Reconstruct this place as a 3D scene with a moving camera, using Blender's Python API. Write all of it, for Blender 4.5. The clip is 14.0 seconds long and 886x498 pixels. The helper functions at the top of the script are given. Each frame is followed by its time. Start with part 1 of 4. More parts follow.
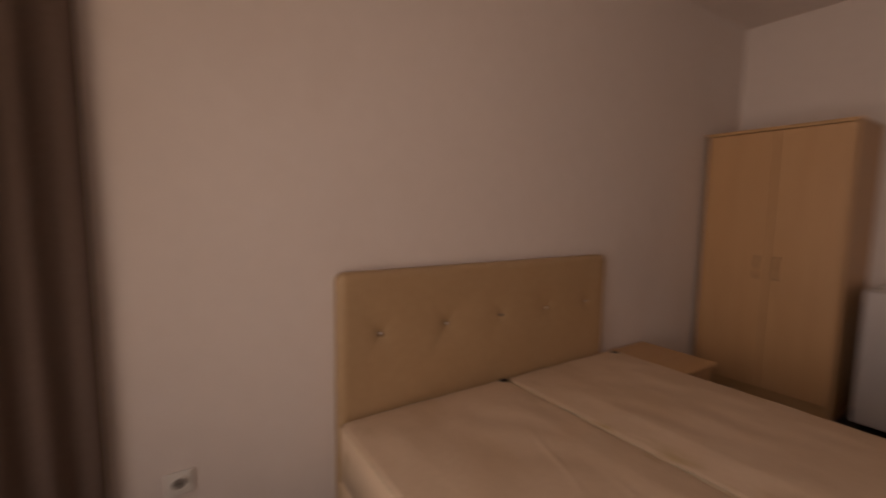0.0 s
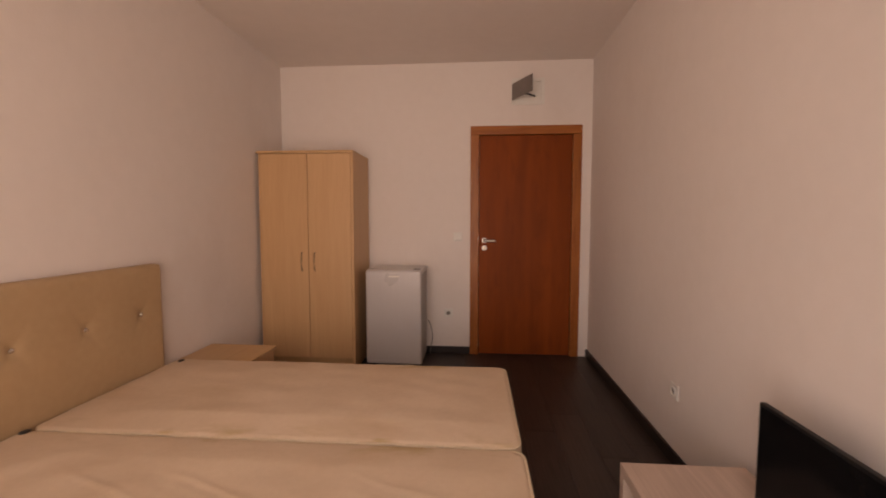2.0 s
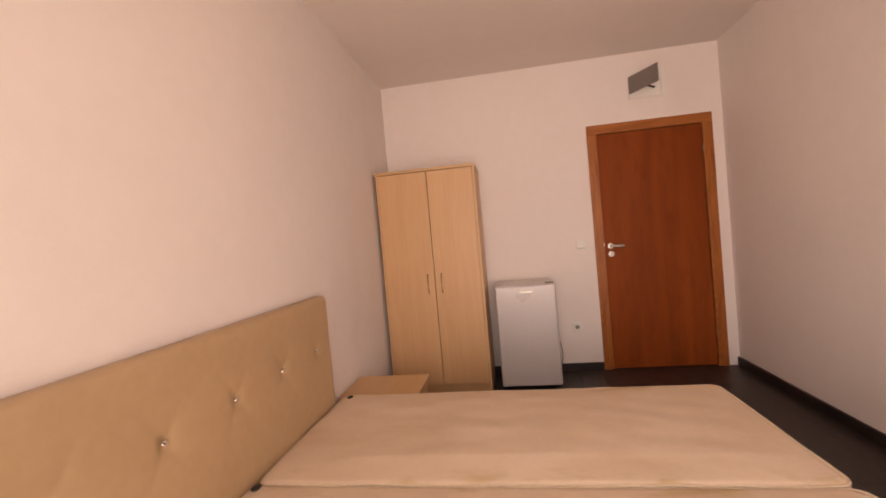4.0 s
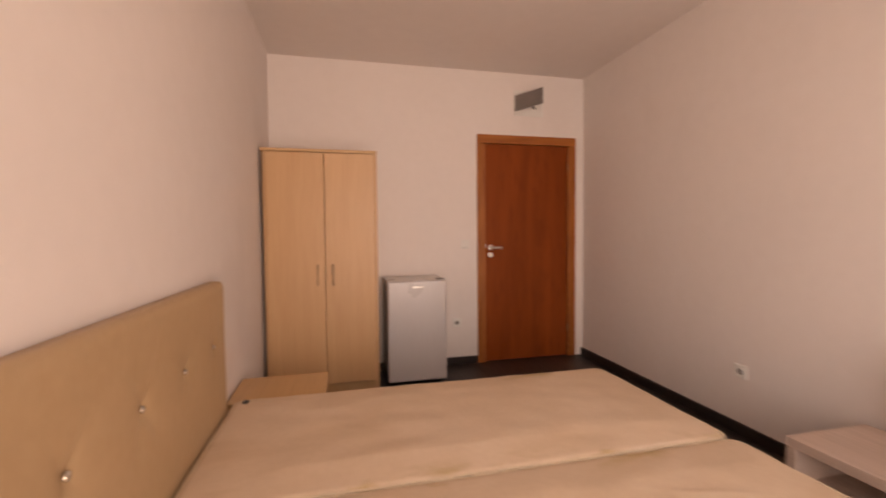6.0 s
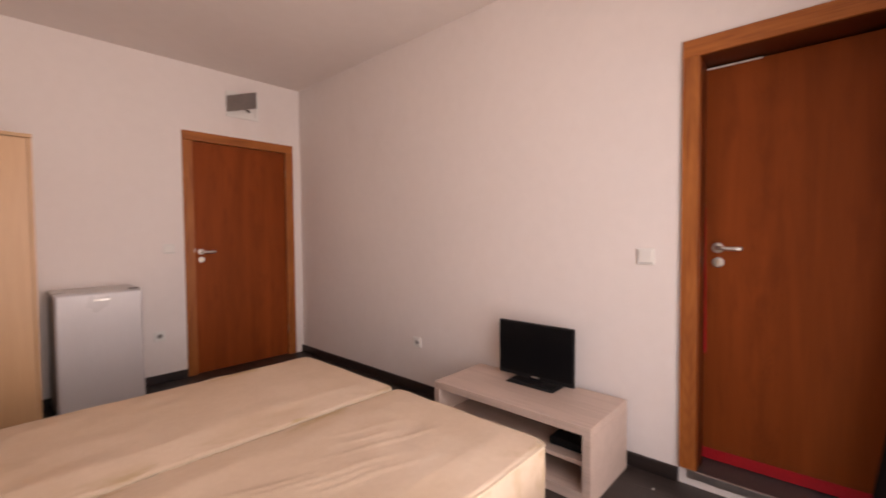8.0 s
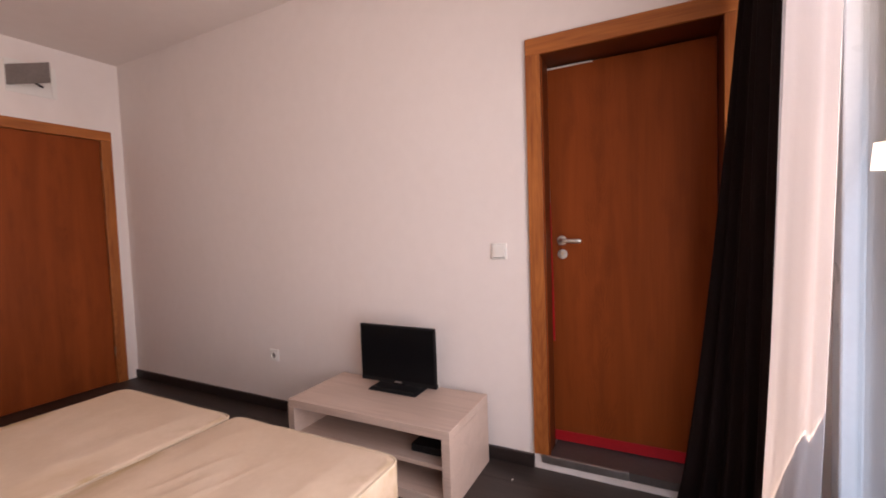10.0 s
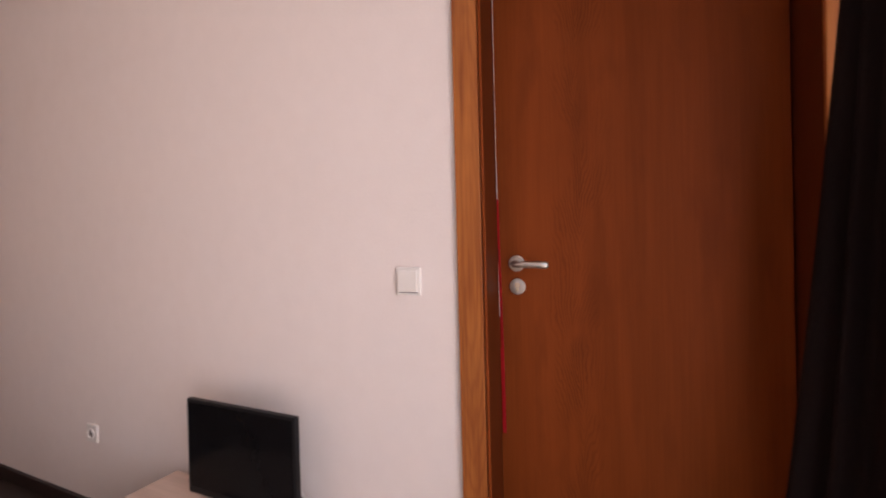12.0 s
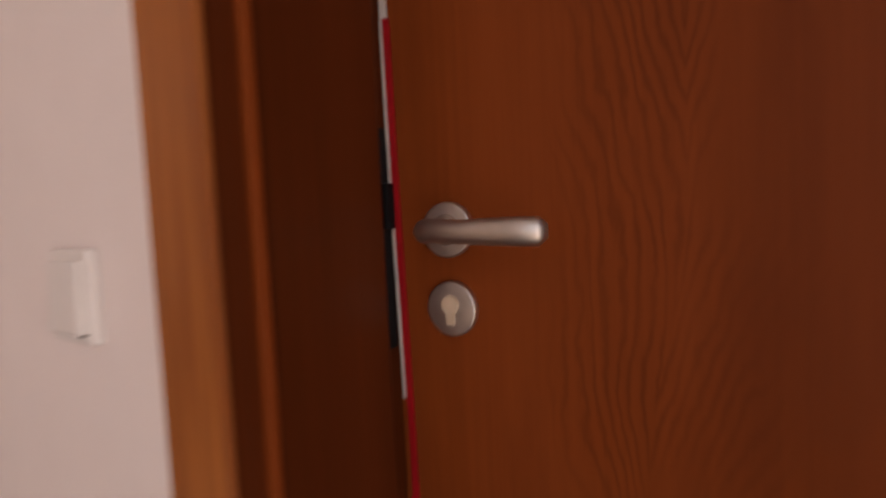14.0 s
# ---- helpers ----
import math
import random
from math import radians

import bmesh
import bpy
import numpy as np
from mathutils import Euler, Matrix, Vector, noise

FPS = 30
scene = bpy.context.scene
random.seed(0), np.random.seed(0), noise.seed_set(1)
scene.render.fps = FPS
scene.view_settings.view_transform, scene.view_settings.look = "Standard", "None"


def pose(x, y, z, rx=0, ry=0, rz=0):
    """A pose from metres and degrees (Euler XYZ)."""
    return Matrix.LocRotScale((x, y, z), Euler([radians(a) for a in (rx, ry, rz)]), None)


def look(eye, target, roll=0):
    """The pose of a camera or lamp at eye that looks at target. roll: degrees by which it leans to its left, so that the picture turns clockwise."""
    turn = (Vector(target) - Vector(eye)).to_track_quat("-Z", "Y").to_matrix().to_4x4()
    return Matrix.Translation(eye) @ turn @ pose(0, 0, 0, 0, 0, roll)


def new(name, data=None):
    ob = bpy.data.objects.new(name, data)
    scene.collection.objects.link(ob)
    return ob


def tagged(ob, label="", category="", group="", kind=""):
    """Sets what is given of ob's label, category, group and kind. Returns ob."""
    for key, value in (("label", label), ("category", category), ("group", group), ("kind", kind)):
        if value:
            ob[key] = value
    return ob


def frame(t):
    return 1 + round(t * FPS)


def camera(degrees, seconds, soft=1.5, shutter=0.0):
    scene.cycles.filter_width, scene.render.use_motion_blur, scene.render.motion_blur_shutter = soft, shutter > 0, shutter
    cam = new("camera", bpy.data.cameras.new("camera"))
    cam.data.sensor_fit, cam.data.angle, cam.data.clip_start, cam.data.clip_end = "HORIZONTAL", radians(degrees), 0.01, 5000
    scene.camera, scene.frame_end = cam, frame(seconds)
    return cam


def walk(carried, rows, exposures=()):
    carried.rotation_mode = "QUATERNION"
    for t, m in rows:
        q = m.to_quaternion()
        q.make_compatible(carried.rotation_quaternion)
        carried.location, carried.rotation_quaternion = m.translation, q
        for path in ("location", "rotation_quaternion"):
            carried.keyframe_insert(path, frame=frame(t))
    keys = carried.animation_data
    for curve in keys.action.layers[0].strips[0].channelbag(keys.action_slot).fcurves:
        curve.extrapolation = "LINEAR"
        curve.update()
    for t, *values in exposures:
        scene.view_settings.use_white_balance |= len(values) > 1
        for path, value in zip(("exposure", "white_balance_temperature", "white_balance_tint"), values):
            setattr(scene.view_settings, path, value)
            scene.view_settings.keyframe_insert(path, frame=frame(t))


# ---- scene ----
cam = camera(92.36, 14.0, soft=1.8, shutter=0.5)
PATH = [
    (0, (1.592, -3.832, 1.239), (-0.071, -2.736, 1.049), 0.96),
    (0.5, (1.632, -3.871, 1.202), (0.546, -2.198, 1.058), -1.84),
    (1, (1.719, -3.933, 1.217), (1.166, -2.018, 1.059), -0.45),
    (1.5, (1.778, -3.940, 1.220), (1.462, -1.969, 1.097), -0.02),
    (2, (1.824, -3.940, 1.228), (1.672, -1.951, 1.094), 0.04),
    (2.5, (1.838, -3.926, 1.230), (1.775, -1.929, 1.136), 0.42),
    (3, (1.729, -3.892, 1.205), (1.351, -1.928, 1.189), 2.16),
    (3.5, (1.420, -3.859, 1.202), (0.973, -1.909, 1.223), -1.45),
    (3.7, (1.248, -3.848, 1.233), (0.852, -1.888, 1.190), -3.73),
    (4.7, (0.802, -3.775, 1.215), (0.648, -1.785, 1.160), -2.70),
    (5.8, (0.580, -3.712, 1.191), (0.854, -1.732, 1.120), -1.24),
    (6, (0.578, -3.738, 1.192), (1.033, -1.792, 1.112), -0.51),
    (6.5, (0.563, -3.868, 1.184), (1.214, -1.982, 1.048), -1.08),
    (7, (0.514, -3.967, 1.188), (1.338, -2.147, 1.098), -1.02),
    (7.5, (0.552, -4.027, 1.177), (1.714, -2.402, 1.096), -0.56),
    (8, (0.601, -4.062, 1.179), (2.073, -2.710, 1.110), -0.49),
    (8.5, (0.592, -4.090, 1.184), (2.206, -2.911, 1.116), -0.64),
    (9, (0.616, -4.118, 1.189), (2.327, -3.085, 1.114), -1.15),
    (9.2, (0.639, -4.127, 1.190), (2.362, -3.115, 1.100), -1.61),
    (11.5, (1.469, -3.995, 1.168), (3.318, -3.235, 1.132), -0.86),
    (12, (1.760, -3.976, 1.161), (3.583, -3.154, 1.146), -1.44),
    (12.5, (2.044, -3.958, 1.154), (3.861, -3.127, 1.052), -2.61),
    (13, (2.290, -3.947, 1.114), (3.945, -2.831, 0.984), -2.51),
    (13.5, (2.493, -3.920, 1.097), (4.122, -2.768, 0.951), -3.00),
    (14, (2.699, -3.839, 1.105), (4.411, -2.810, 1.000), -2.69),
]
EXPOSURES = [
    (0.0, -1.72, 7800, 22), (0.5, -1.45, 8100, 23), (1.0, -1.2, 8400, 24), (1.5, -0.9, 8100, 23), (2.0, -0.55, 7900, 22), (2.5, -0.46, 7700, 21), (3.0, -0.05, 7700, 22),
    (3.7, 0.06, 7600, 22), (6.0, -0.12, 7800, 22), (7.0, -0.1, 7350, 20), (9.0, -0.05, 6250, 19), (11.5, -0.05, 6250, 20), (12.5, -0.2, 6200, 20),
    (13.5, -0.5, 6400, 21), (14.0, -0.68, 6900, 23),
]
walk(cam, [(t, look(eye, target, roll)) for t, eye, target, roll in PATH],
     exposures=[(t, stops, kelvin, tint) for t, stops, kelvin, tint in EXPOSURES])

# ---- light ----
world = bpy.data.worlds.new("sky")
scene.world = world
world.use_nodes = True
wn = world.node_tree.nodes
sky = wn.new("ShaderNodeTexSky")
sky.sky_type = 'NISHITA'
sky.sun_disc = False
sky.sun_elevation, sky.sun_rotation = radians(69), radians(194)
wn["Background"].inputs["Strength"].default_value = 0.12
world.node_tree.links.new(sky.outputs[0], wn["Background"].inputs["Color"])

sun = new("sun", bpy.data.lights.new("sun", 'SUN'))
sun.data.energy, sun.data.angle, sun.data.color = 3.5, radians(0.5), (1.0, 0.93, 0.82)
sun.matrix_world = look((-1.2, -9.0, 10.8), (-0.2, -5.0, 0.0))


def daylight(name, energy, color, aim, spread, middle, wide):
    """Daylight that comes in through the window's opening."""
    ob = new(name, bpy.data.lights.new(name, 'AREA'))
    ob.data.shape, ob.data.size, ob.data.size_y = 'RECTANGLE', wide, 2.2
    ob.data.energy, ob.data.color, ob.data.spread = energy, color, radians(spread)
    eye = Vector((middle, -4.664, 1.2))
    ob.matrix_world = look(eye, eye + Vector(aim))
    return ob


daylight("window_skylight", 25.0, (0.70, 0.84, 1.0), (0.15, 1.0, -0.20), 147, 1.52, 2.15)
daylight("window_terrace_bounce", 38.0, (1.0, 0.75, 0.55), (-0.02, 1.0, 0.24), 145, 1.50, 2.15)

# ---- materials ----
def material(name, color, rough=0.6, metal=0.0, spec=0.5, dark=None, grain=(6, 6, 6), amount=0.5, fine=(60, 60, 60),
             bump=0.05, bump_scale=120.0, random_tone=0.0, coat=0.0):
    """Two scales of noise between two tones, fine grain, bump and uneven gloss."""
    m = bpy.data.materials.new(name)
    m.use_nodes = True
    nt = m.node_tree
    n, link = nt.nodes, nt.links.new
    b = n["Principled BSDF"]
    b.inputs["Metallic"].default_value = metal
    b.inputs["Specular IOR Level"].default_value = spec
    b.inputs["Coat Weight"].default_value = coat
    tc = n.new("ShaderNodeTexCoord")

    def tex(scale, detail, distort=0.0):
        mp = n.new("ShaderNodeMapping")
        mp.inputs["Scale"].default_value = scale
        link(tc.outputs["Object"], mp.inputs["Vector"])
        t = n.new("ShaderNodeTexNoise")
        t.inputs["Scale"].default_value = 1.0
        t.inputs["Detail"].default_value = detail
        t.inputs["Distortion"].default_value = distort
        link(mp.outputs[0], t.inputs["Vector"])
        return t.outputs["Fac"], mp

    big, mp1 = tex(grain, 3.0, 0.6)
    small, mp2 = tex(fine, 4.0)
    ramp = n.new("ShaderNodeValToRGB")
    low = dark or tuple(c * 0.8 for c in color)
    ramp.color_ramp.elements[0].position, ramp.color_ramp.elements[1].position = 0.35, 0.68
    ramp.color_ramp.elements[0].color, ramp.color_ramp.elements[1].color = (*low, 1), (*color, 1)
    mix = n.new("ShaderNodeMath")
    mix.operation = 'MULTIPLY_ADD'
    mix.inputs[1].default_value = amount
    link(small, mix.inputs[0])
    add = n.new("ShaderNodeMath")
    add.operation = 'MULTIPLY_ADD'
    add.inputs[1].default_value = 1.0 - amount
    link(big, add.inputs[0])
    add.inputs[2].default_value = 0.0
    link(add.outputs[0], mix.inputs[2])
    value = mix.outputs[0]
    if random_tone:
        info = n.new("ShaderNodeObjectInfo")
        ra = n.new("ShaderNodeMath")
        ra.operation = 'MULTIPLY_ADD'
        ra.inputs[1].default_value, ra.inputs[2].default_value = random_tone, -random_tone / 2
        link(info.outputs["Random"], ra.inputs[0])
        ad = n.new("ShaderNodeMath")
        link(value, ad.inputs[0])
        link(ra.outputs[0], ad.inputs[1])
        value = ad.outputs[0]
        sh = n.new("ShaderNodeVectorMath")
        sh.operation = 'SCALE'
        sh.inputs[0].default_value = (37.0, 53.0, 11.0)
        link(info.outputs["Random"], sh.inputs["Scale"])
        link(sh.outputs[0], mp1.inputs["Location"])
        link(sh.outputs[0], mp2.inputs["Location"])
    link(value, ramp.inputs["Fac"])
    link(ramp.outputs[0], b.inputs["Base Color"])
    rr = n.new("ShaderNodeMapRange")
    rr.inputs["To Min"].default_value, rr.inputs["To Max"].default_value = max(0.02, rough - 0.08), min(1.0, rough + 0.08)
    link(big, rr.inputs["Value"])
    link(rr.outputs[0], b.inputs["Roughness"])
    if bump:
        bt, _ = tex((bump_scale,) * 3 if not isinstance(bump_scale, tuple) else bump_scale, 3.0)
        bp = n.new("ShaderNodeBump")
        bp.inputs["Strength"].default_value = bump
        bp.inputs["Distance"].default_value = 0.004
        link(bt, bp.inputs["Height"])
        link(bp.outputs[0], b.inputs["Normal"])
    return m


def wood(name, light, dark, along='Z', rough=0.4, ring=9.0, bump=0.03, random_tone=0.0, figure=0.35, coat=0.0):
    """Veneer: long flowing figure bands and fine pores along one axis."""
    s = {'X': (0.10, 1, 1), 'Y': (1, 0.10, 1), 'Z': (1, 1, 0.10)}[along]
    m = material(name, light, rough, dark=dark, grain=tuple(ring * v for v in s), fine=tuple(160 * v * (0.25 if v < 1 else 1) for v in s),
                 amount=1.0 - figure, bump=bump, bump_scale=tuple(240 * v * (0.3 if v < 1 else 1) for v in s), random_tone=random_tone, coat=coat)
    return m


PAINT = material("white_wall_paint", (0.82, 0.755, 0.72), 0.85, dark=(0.79, 0.726, 0.69), grain=(1.2, 1.2, 1.2), fine=(14, 14, 14), bump=0.12, bump_scale=90, spec=0.25)
CEIL = material("ceiling_paint", (0.80, 0.73, 0.69), 0.9, dark=(0.77, 0.70, 0.66), grain=(0.8, 0.8, 0.8), fine=(10, 10, 10), bump=0.08, bump_scale=70, spec=0.2)
LAMINATE = wood("dark_laminate", (0.052, 0.037, 0.031), (0.020, 0.014, 0.012), 'Y', 0.42, 10, 0.06, 0.12)
SKIRT = wood("dark_skirting", (0.030, 0.020, 0.018), (0.014, 0.010, 0.009), 'Y', 0.45)
LEAF = wood("red_brown_veneer", (0.275, 0.061, 0.012), (0.20, 0.043, 0.008), 'Z', 0.46, 7, 0.02, figure=0.75)
# leaf veneer made darker: the door recess's shade is put into this colour
JAMB = wood("shaded_jamb_veneer", (0.13, 0.028, 0.007), (0.08, 0.017, 0.004), 'Z', 0.42, 7, 0.02, figure=0.75)
TRIM = wood("orange_oak_trim", (0.47, 0.165, 0.038), (0.25, 0.072, 0.017), 'Z', 0.38, 26, 0.05, figure=0.6)
TRIM_X = wood("orange_oak_trim_across", (0.45, 0.155, 0.036), (0.27, 0.080, 0.019), 'X', 0.38, 26, 0.05, figure=0.6)
TRIM_Y = wood("orange_oak_trim_along", (0.45, 0.155, 0.036), (0.27, 0.080, 0.019), 'Y', 0.38, 26, 0.05, figure=0.6)
BEECH = wood("pale_beech", (0.64, 0.40, 0.21), (0.56, 0.335, 0.168), 'Z', 0.42, 8, 0.01, figure=0.45)
BEECH_H = wood("pale_beech_top", (0.60, 0.385, 0.20), (0.51, 0.31, 0.15), 'Y', 0.42, 8, 0.01, figure=0.45)
LIMED = wood("limed_wood", (0.63, 0.49, 0.41), (0.50, 0.375, 0.305), 'Y', 0.5, 16, 0.06, figure=0.4)
CLOTH = material("cream_mattress_cloth", (0.72, 0.57, 0.43), 0.9, dark=(0.65, 0.50, 0.36), grain=(2.2, 2.2, 2.2), fine=(40, 40, 40), amount=0.3, bump=0.25, bump_scale=260, spec=0.2)
PIPING = material("cream_piping", (0.74, 0.60, 0.43), 0.85, bump=0.1)
HIDE = material("tan_leatherette", (0.50, 0.345, 0.20), 0.48, dark=(0.455, 0.31, 0.175), grain=(3, 3, 3), fine=(30, 30, 30), bump=0.18, bump_scale=420)
CHROME = material("satin_steel", (0.80, 0.76, 0.70), 0.44, metal=1.0, bump=0.02, bump_scale=300)
BRONZE = material("dull_bronze", (0.36, 0.27, 0.17), 0.38, metal=1.0, bump=0.0)
CRYSTAL = material("clear_button", (0.72, 0.66, 0.58), 0.10, metal=0.85, bump=0.0)
PLASTIC = material("white_plastic", (0.80, 0.78, 0.74), 0.35, dark=(0.77, 0.75, 0.71), bump=0.0)
# white plastic coloured grey for the shade inside a socket's well
SHADEPLASTIC = material("shaded_well_plastic", (0.30, 0.28, 0.26), 0.5, bump=0.0)
DARKHOLE = material("dark_hole", (0.03, 0.027, 0.025), 0.7, bump=0.0)
BLACK = material("black_plastic", (0.012, 0.012, 0.013), 0.35, bump=0.03, bump_scale=300)
SCREEN = material("black_screen", (0.006, 0.006, 0.007), 0.16, bump=0.0)
SILVER = material("silver_fridge_front", (0.58, 0.545, 0.54), 0.30, metal=0.08, dark=(0.54, 0.51, 0.505), grain=(2, 2, 2), fine=(300, 300, 10), bump=0.35, bump_scale=(26, 26, 12))
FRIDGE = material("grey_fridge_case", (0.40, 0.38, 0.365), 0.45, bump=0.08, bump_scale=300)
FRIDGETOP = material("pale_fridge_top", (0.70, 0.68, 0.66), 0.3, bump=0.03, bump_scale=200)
SEAL = material("dark_rubber", (0.03, 0.03, 0.03), 0.7, bump=0.0)
GREY = material("grey_metal_flap", (0.24, 0.21, 0.195), 0.55, metal=0.1, dark=(0.19, 0.165, 0.155), grain=(8, 8, 8), bump=0.03)
ALU = material("scuffed_aluminium", (0.62, 0.62, 0.62), 0.36, metal=1.0, dark=(0.40, 0.40, 0.40), grain=(10, 25, 40), fine=(20, 240, 200), bump=0.25, bump_scale=60)
ALUDULL = material("dull_aluminium", (0.16, 0.14, 0.13), 0.5, metal=0.6, bump=0.1)
RED = material("red_tape", (0.46, 0.012, 0.018), 0.35, bump=0.06, bump_scale=50)
WHITETAPE = material("white_tape", (0.78, 0.72, 0.66), 0.35, bump=0.06, bump_scale=50)
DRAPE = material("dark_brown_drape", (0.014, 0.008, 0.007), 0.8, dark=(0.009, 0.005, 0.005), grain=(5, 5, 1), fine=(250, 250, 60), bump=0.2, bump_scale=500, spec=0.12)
# pale curtain cloth darkened to taupe; its shade is in the colour
SHADED_CLOTH = material("shaded_pale_drape", (0.17, 0.125, 0.105), 0.85, dark=(0.13, 0.095, 0.08), grain=(5, 5, 1), fine=(250, 250, 60), bump=0.15, bump_scale=500, spec=0.2)
LINING = material("pale_curtain_cloth", (0.80, 0.74, 0.71), 0.85, dark=(0.75, 0.69, 0.66), grain=(5, 5, 1), fine=(250, 250, 60), bump=0.15, bump_scale=500, spec=0.2)
PVC = material("white_window_pvc", (0.80, 0.81, 0.82), 0.3, dark=(0.76, 0.77, 0.78), bump=0.0)
RENDER_COAT = material("warm_facade_coat", (0.62, 0.46, 0.30), 0.9, grain=(1.5, 1.5, 1.5), bump=0.3, bump_scale=60)
SLAB = material("terrace_tiles", (0.50, 0.36, 0.25), 0.75, grain=(2, 2, 2), bump=0.1)
GROUND = material("dry_ground", (0.26, 0.22, 0.15), 0.95, dark=(0.16, 0.17, 0.09), grain=(0.2, 0.2, 0.2), fine=(3, 3, 3), bump=0.3, bump_scale=8)

def see_through(m, share, color):
    """Lets part of the light pass through thin cloth."""
    nt = m.node_tree
    tr = nt.nodes.new("ShaderNodeBsdfTranslucent")
    tr.inputs["Color"].default_value = (*color, 1)
    mx = nt.nodes.new("ShaderNodeMixShader")
    mx.inputs[0].default_value = share
    nt.links.new(nt.nodes["Principled BSDF"].outputs[0], mx.inputs[1])
    nt.links.new(tr.outputs[0], mx.inputs[2])
    nt.links.new(mx.outputs[0], nt.nodes["Material Output"].inputs["Surface"])


def stained(m, color, scale, start, strength, edges=None):
    """Lays soft-edged stains over a material's colour."""
    nt = m.node_tree
    b = nt.nodes["Principled BSDF"]
    src = b.inputs["Base Color"].links[0].from_socket
    tc = nt.nodes.new("ShaderNodeTexCoord")
    mp = nt.nodes.new("ShaderNodeMapping")
    mp.inputs["Scale"].default_value = scale
    nt.links.new(tc.outputs["Object"], mp.inputs["Vector"])
    no = nt.nodes.new("ShaderNodeTexNoise")
    no.inputs["Scale"].default_value, no.inputs["Detail"].default_value = 1.0, 5.0
    nt.links.new(mp.outputs[0], no.inputs["Vector"])
    rg = nt.nodes.new("ShaderNodeMapRange")
    rg.inputs["From Min"].default_value, rg.inputs["From Max"].default_value = start, start + 0.16
    rg.inputs["To Max"].default_value = strength
    nt.links.new(no.outputs["Fac"], rg.inputs["Value"])
    fac = rg.outputs[0]
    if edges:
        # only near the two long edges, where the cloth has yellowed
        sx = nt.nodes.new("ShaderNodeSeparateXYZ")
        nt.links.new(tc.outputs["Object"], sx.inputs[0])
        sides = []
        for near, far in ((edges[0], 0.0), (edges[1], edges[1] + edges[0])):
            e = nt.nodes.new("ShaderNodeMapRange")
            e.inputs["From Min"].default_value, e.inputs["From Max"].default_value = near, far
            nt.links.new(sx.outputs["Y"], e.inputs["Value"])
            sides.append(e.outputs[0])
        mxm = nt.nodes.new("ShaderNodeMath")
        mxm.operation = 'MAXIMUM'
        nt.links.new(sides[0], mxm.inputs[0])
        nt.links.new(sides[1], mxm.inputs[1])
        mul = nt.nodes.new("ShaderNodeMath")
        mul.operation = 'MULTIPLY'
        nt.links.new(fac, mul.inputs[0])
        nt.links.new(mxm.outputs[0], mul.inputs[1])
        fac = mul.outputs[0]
    mx = nt.nodes.new("ShaderNodeMix")
    mx.data_type = 'RGBA'
    nt.links.new(fac, mx.inputs["Factor"])
    nt.links.new(src, mx.inputs["A"])
    mx.inputs["B"].default_value = (*color, 1)
    nt.links.new(mx.outputs["Result"], b.inputs["Base Color"])


def figured(m, low, scale, stretch, strength, off=0.0, start=0.46, distort=8.0):
    """Flame figure of sliced timber: long nested arches in a darker tone."""
    nt = m.node_tree
    b = nt.nodes["Principled BSDF"]
    src = b.inputs["Base Color"].links[0].from_socket
    tc = nt.nodes.new("ShaderNodeTexCoord")
    mp = nt.nodes.new("ShaderNodeMapping")
    mp.inputs["Scale"].default_value = (1, 1, stretch)
    mp.inputs["Location"].default_value = (0.03, -off, -1.05 * stretch)
    nt.links.new(tc.outputs["Object"], mp.inputs["Vector"])
    wv = nt.nodes.new("ShaderNodeTexWave")
    wv.wave_type, wv.rings_direction = 'RINGS', 'SPHERICAL'
    wv.inputs["Scale"].default_value, wv.inputs["Distortion"].default_value = scale, distort
    wv.inputs["Detail"].default_value, wv.inputs["Detail Scale"].default_value = 3.0, 2.2
    nt.links.new(mp.outputs[0], wv.inputs["Vector"])
    no = nt.nodes.new("ShaderNodeTexNoise")
    no.inputs["Scale"].default_value = 2.6
    nt.links.new(mp.outputs[0], no.inputs["Vector"])
    rg = nt.nodes.new("ShaderNodeMapRange")
    rg.inputs["From Min"].default_value, rg.inputs["From Max"].default_value = start, start + 0.2
    nt.links.new(no.outputs["Fac"], rg.inputs["Value"])
    pw = nt.nodes.new("ShaderNodeMath")
    pw.operation = 'POWER'
    pw.inputs[1].default_value = 2.2
    nt.links.new(wv.outputs["Fac"], pw.inputs[0])
    ml = nt.nodes.new("ShaderNodeMath")
    ml.operation = 'MULTIPLY'
    nt.links.new(pw.outputs[0], ml.inputs[0])
    nt.links.new(rg.outputs[0], ml.inputs[1])
    m2 = nt.nodes.new("ShaderNodeMath")
    m2.operation = 'MULTIPLY'
    m2.inputs[1].default_value = strength
    nt.links.new(ml.outputs[0], m2.inputs[0])
    mx = nt.nodes.new("ShaderNodeMix")
    mx.data_type = 'RGBA'
    nt.links.new(m2.outputs[0], mx.inputs["Factor"])
    nt.links.new(src, mx.inputs["A"])
    mx.inputs["B"].default_value = (*low, 1)
    nt.links.new(mx.outputs["Result"], b.inputs["Base Color"])


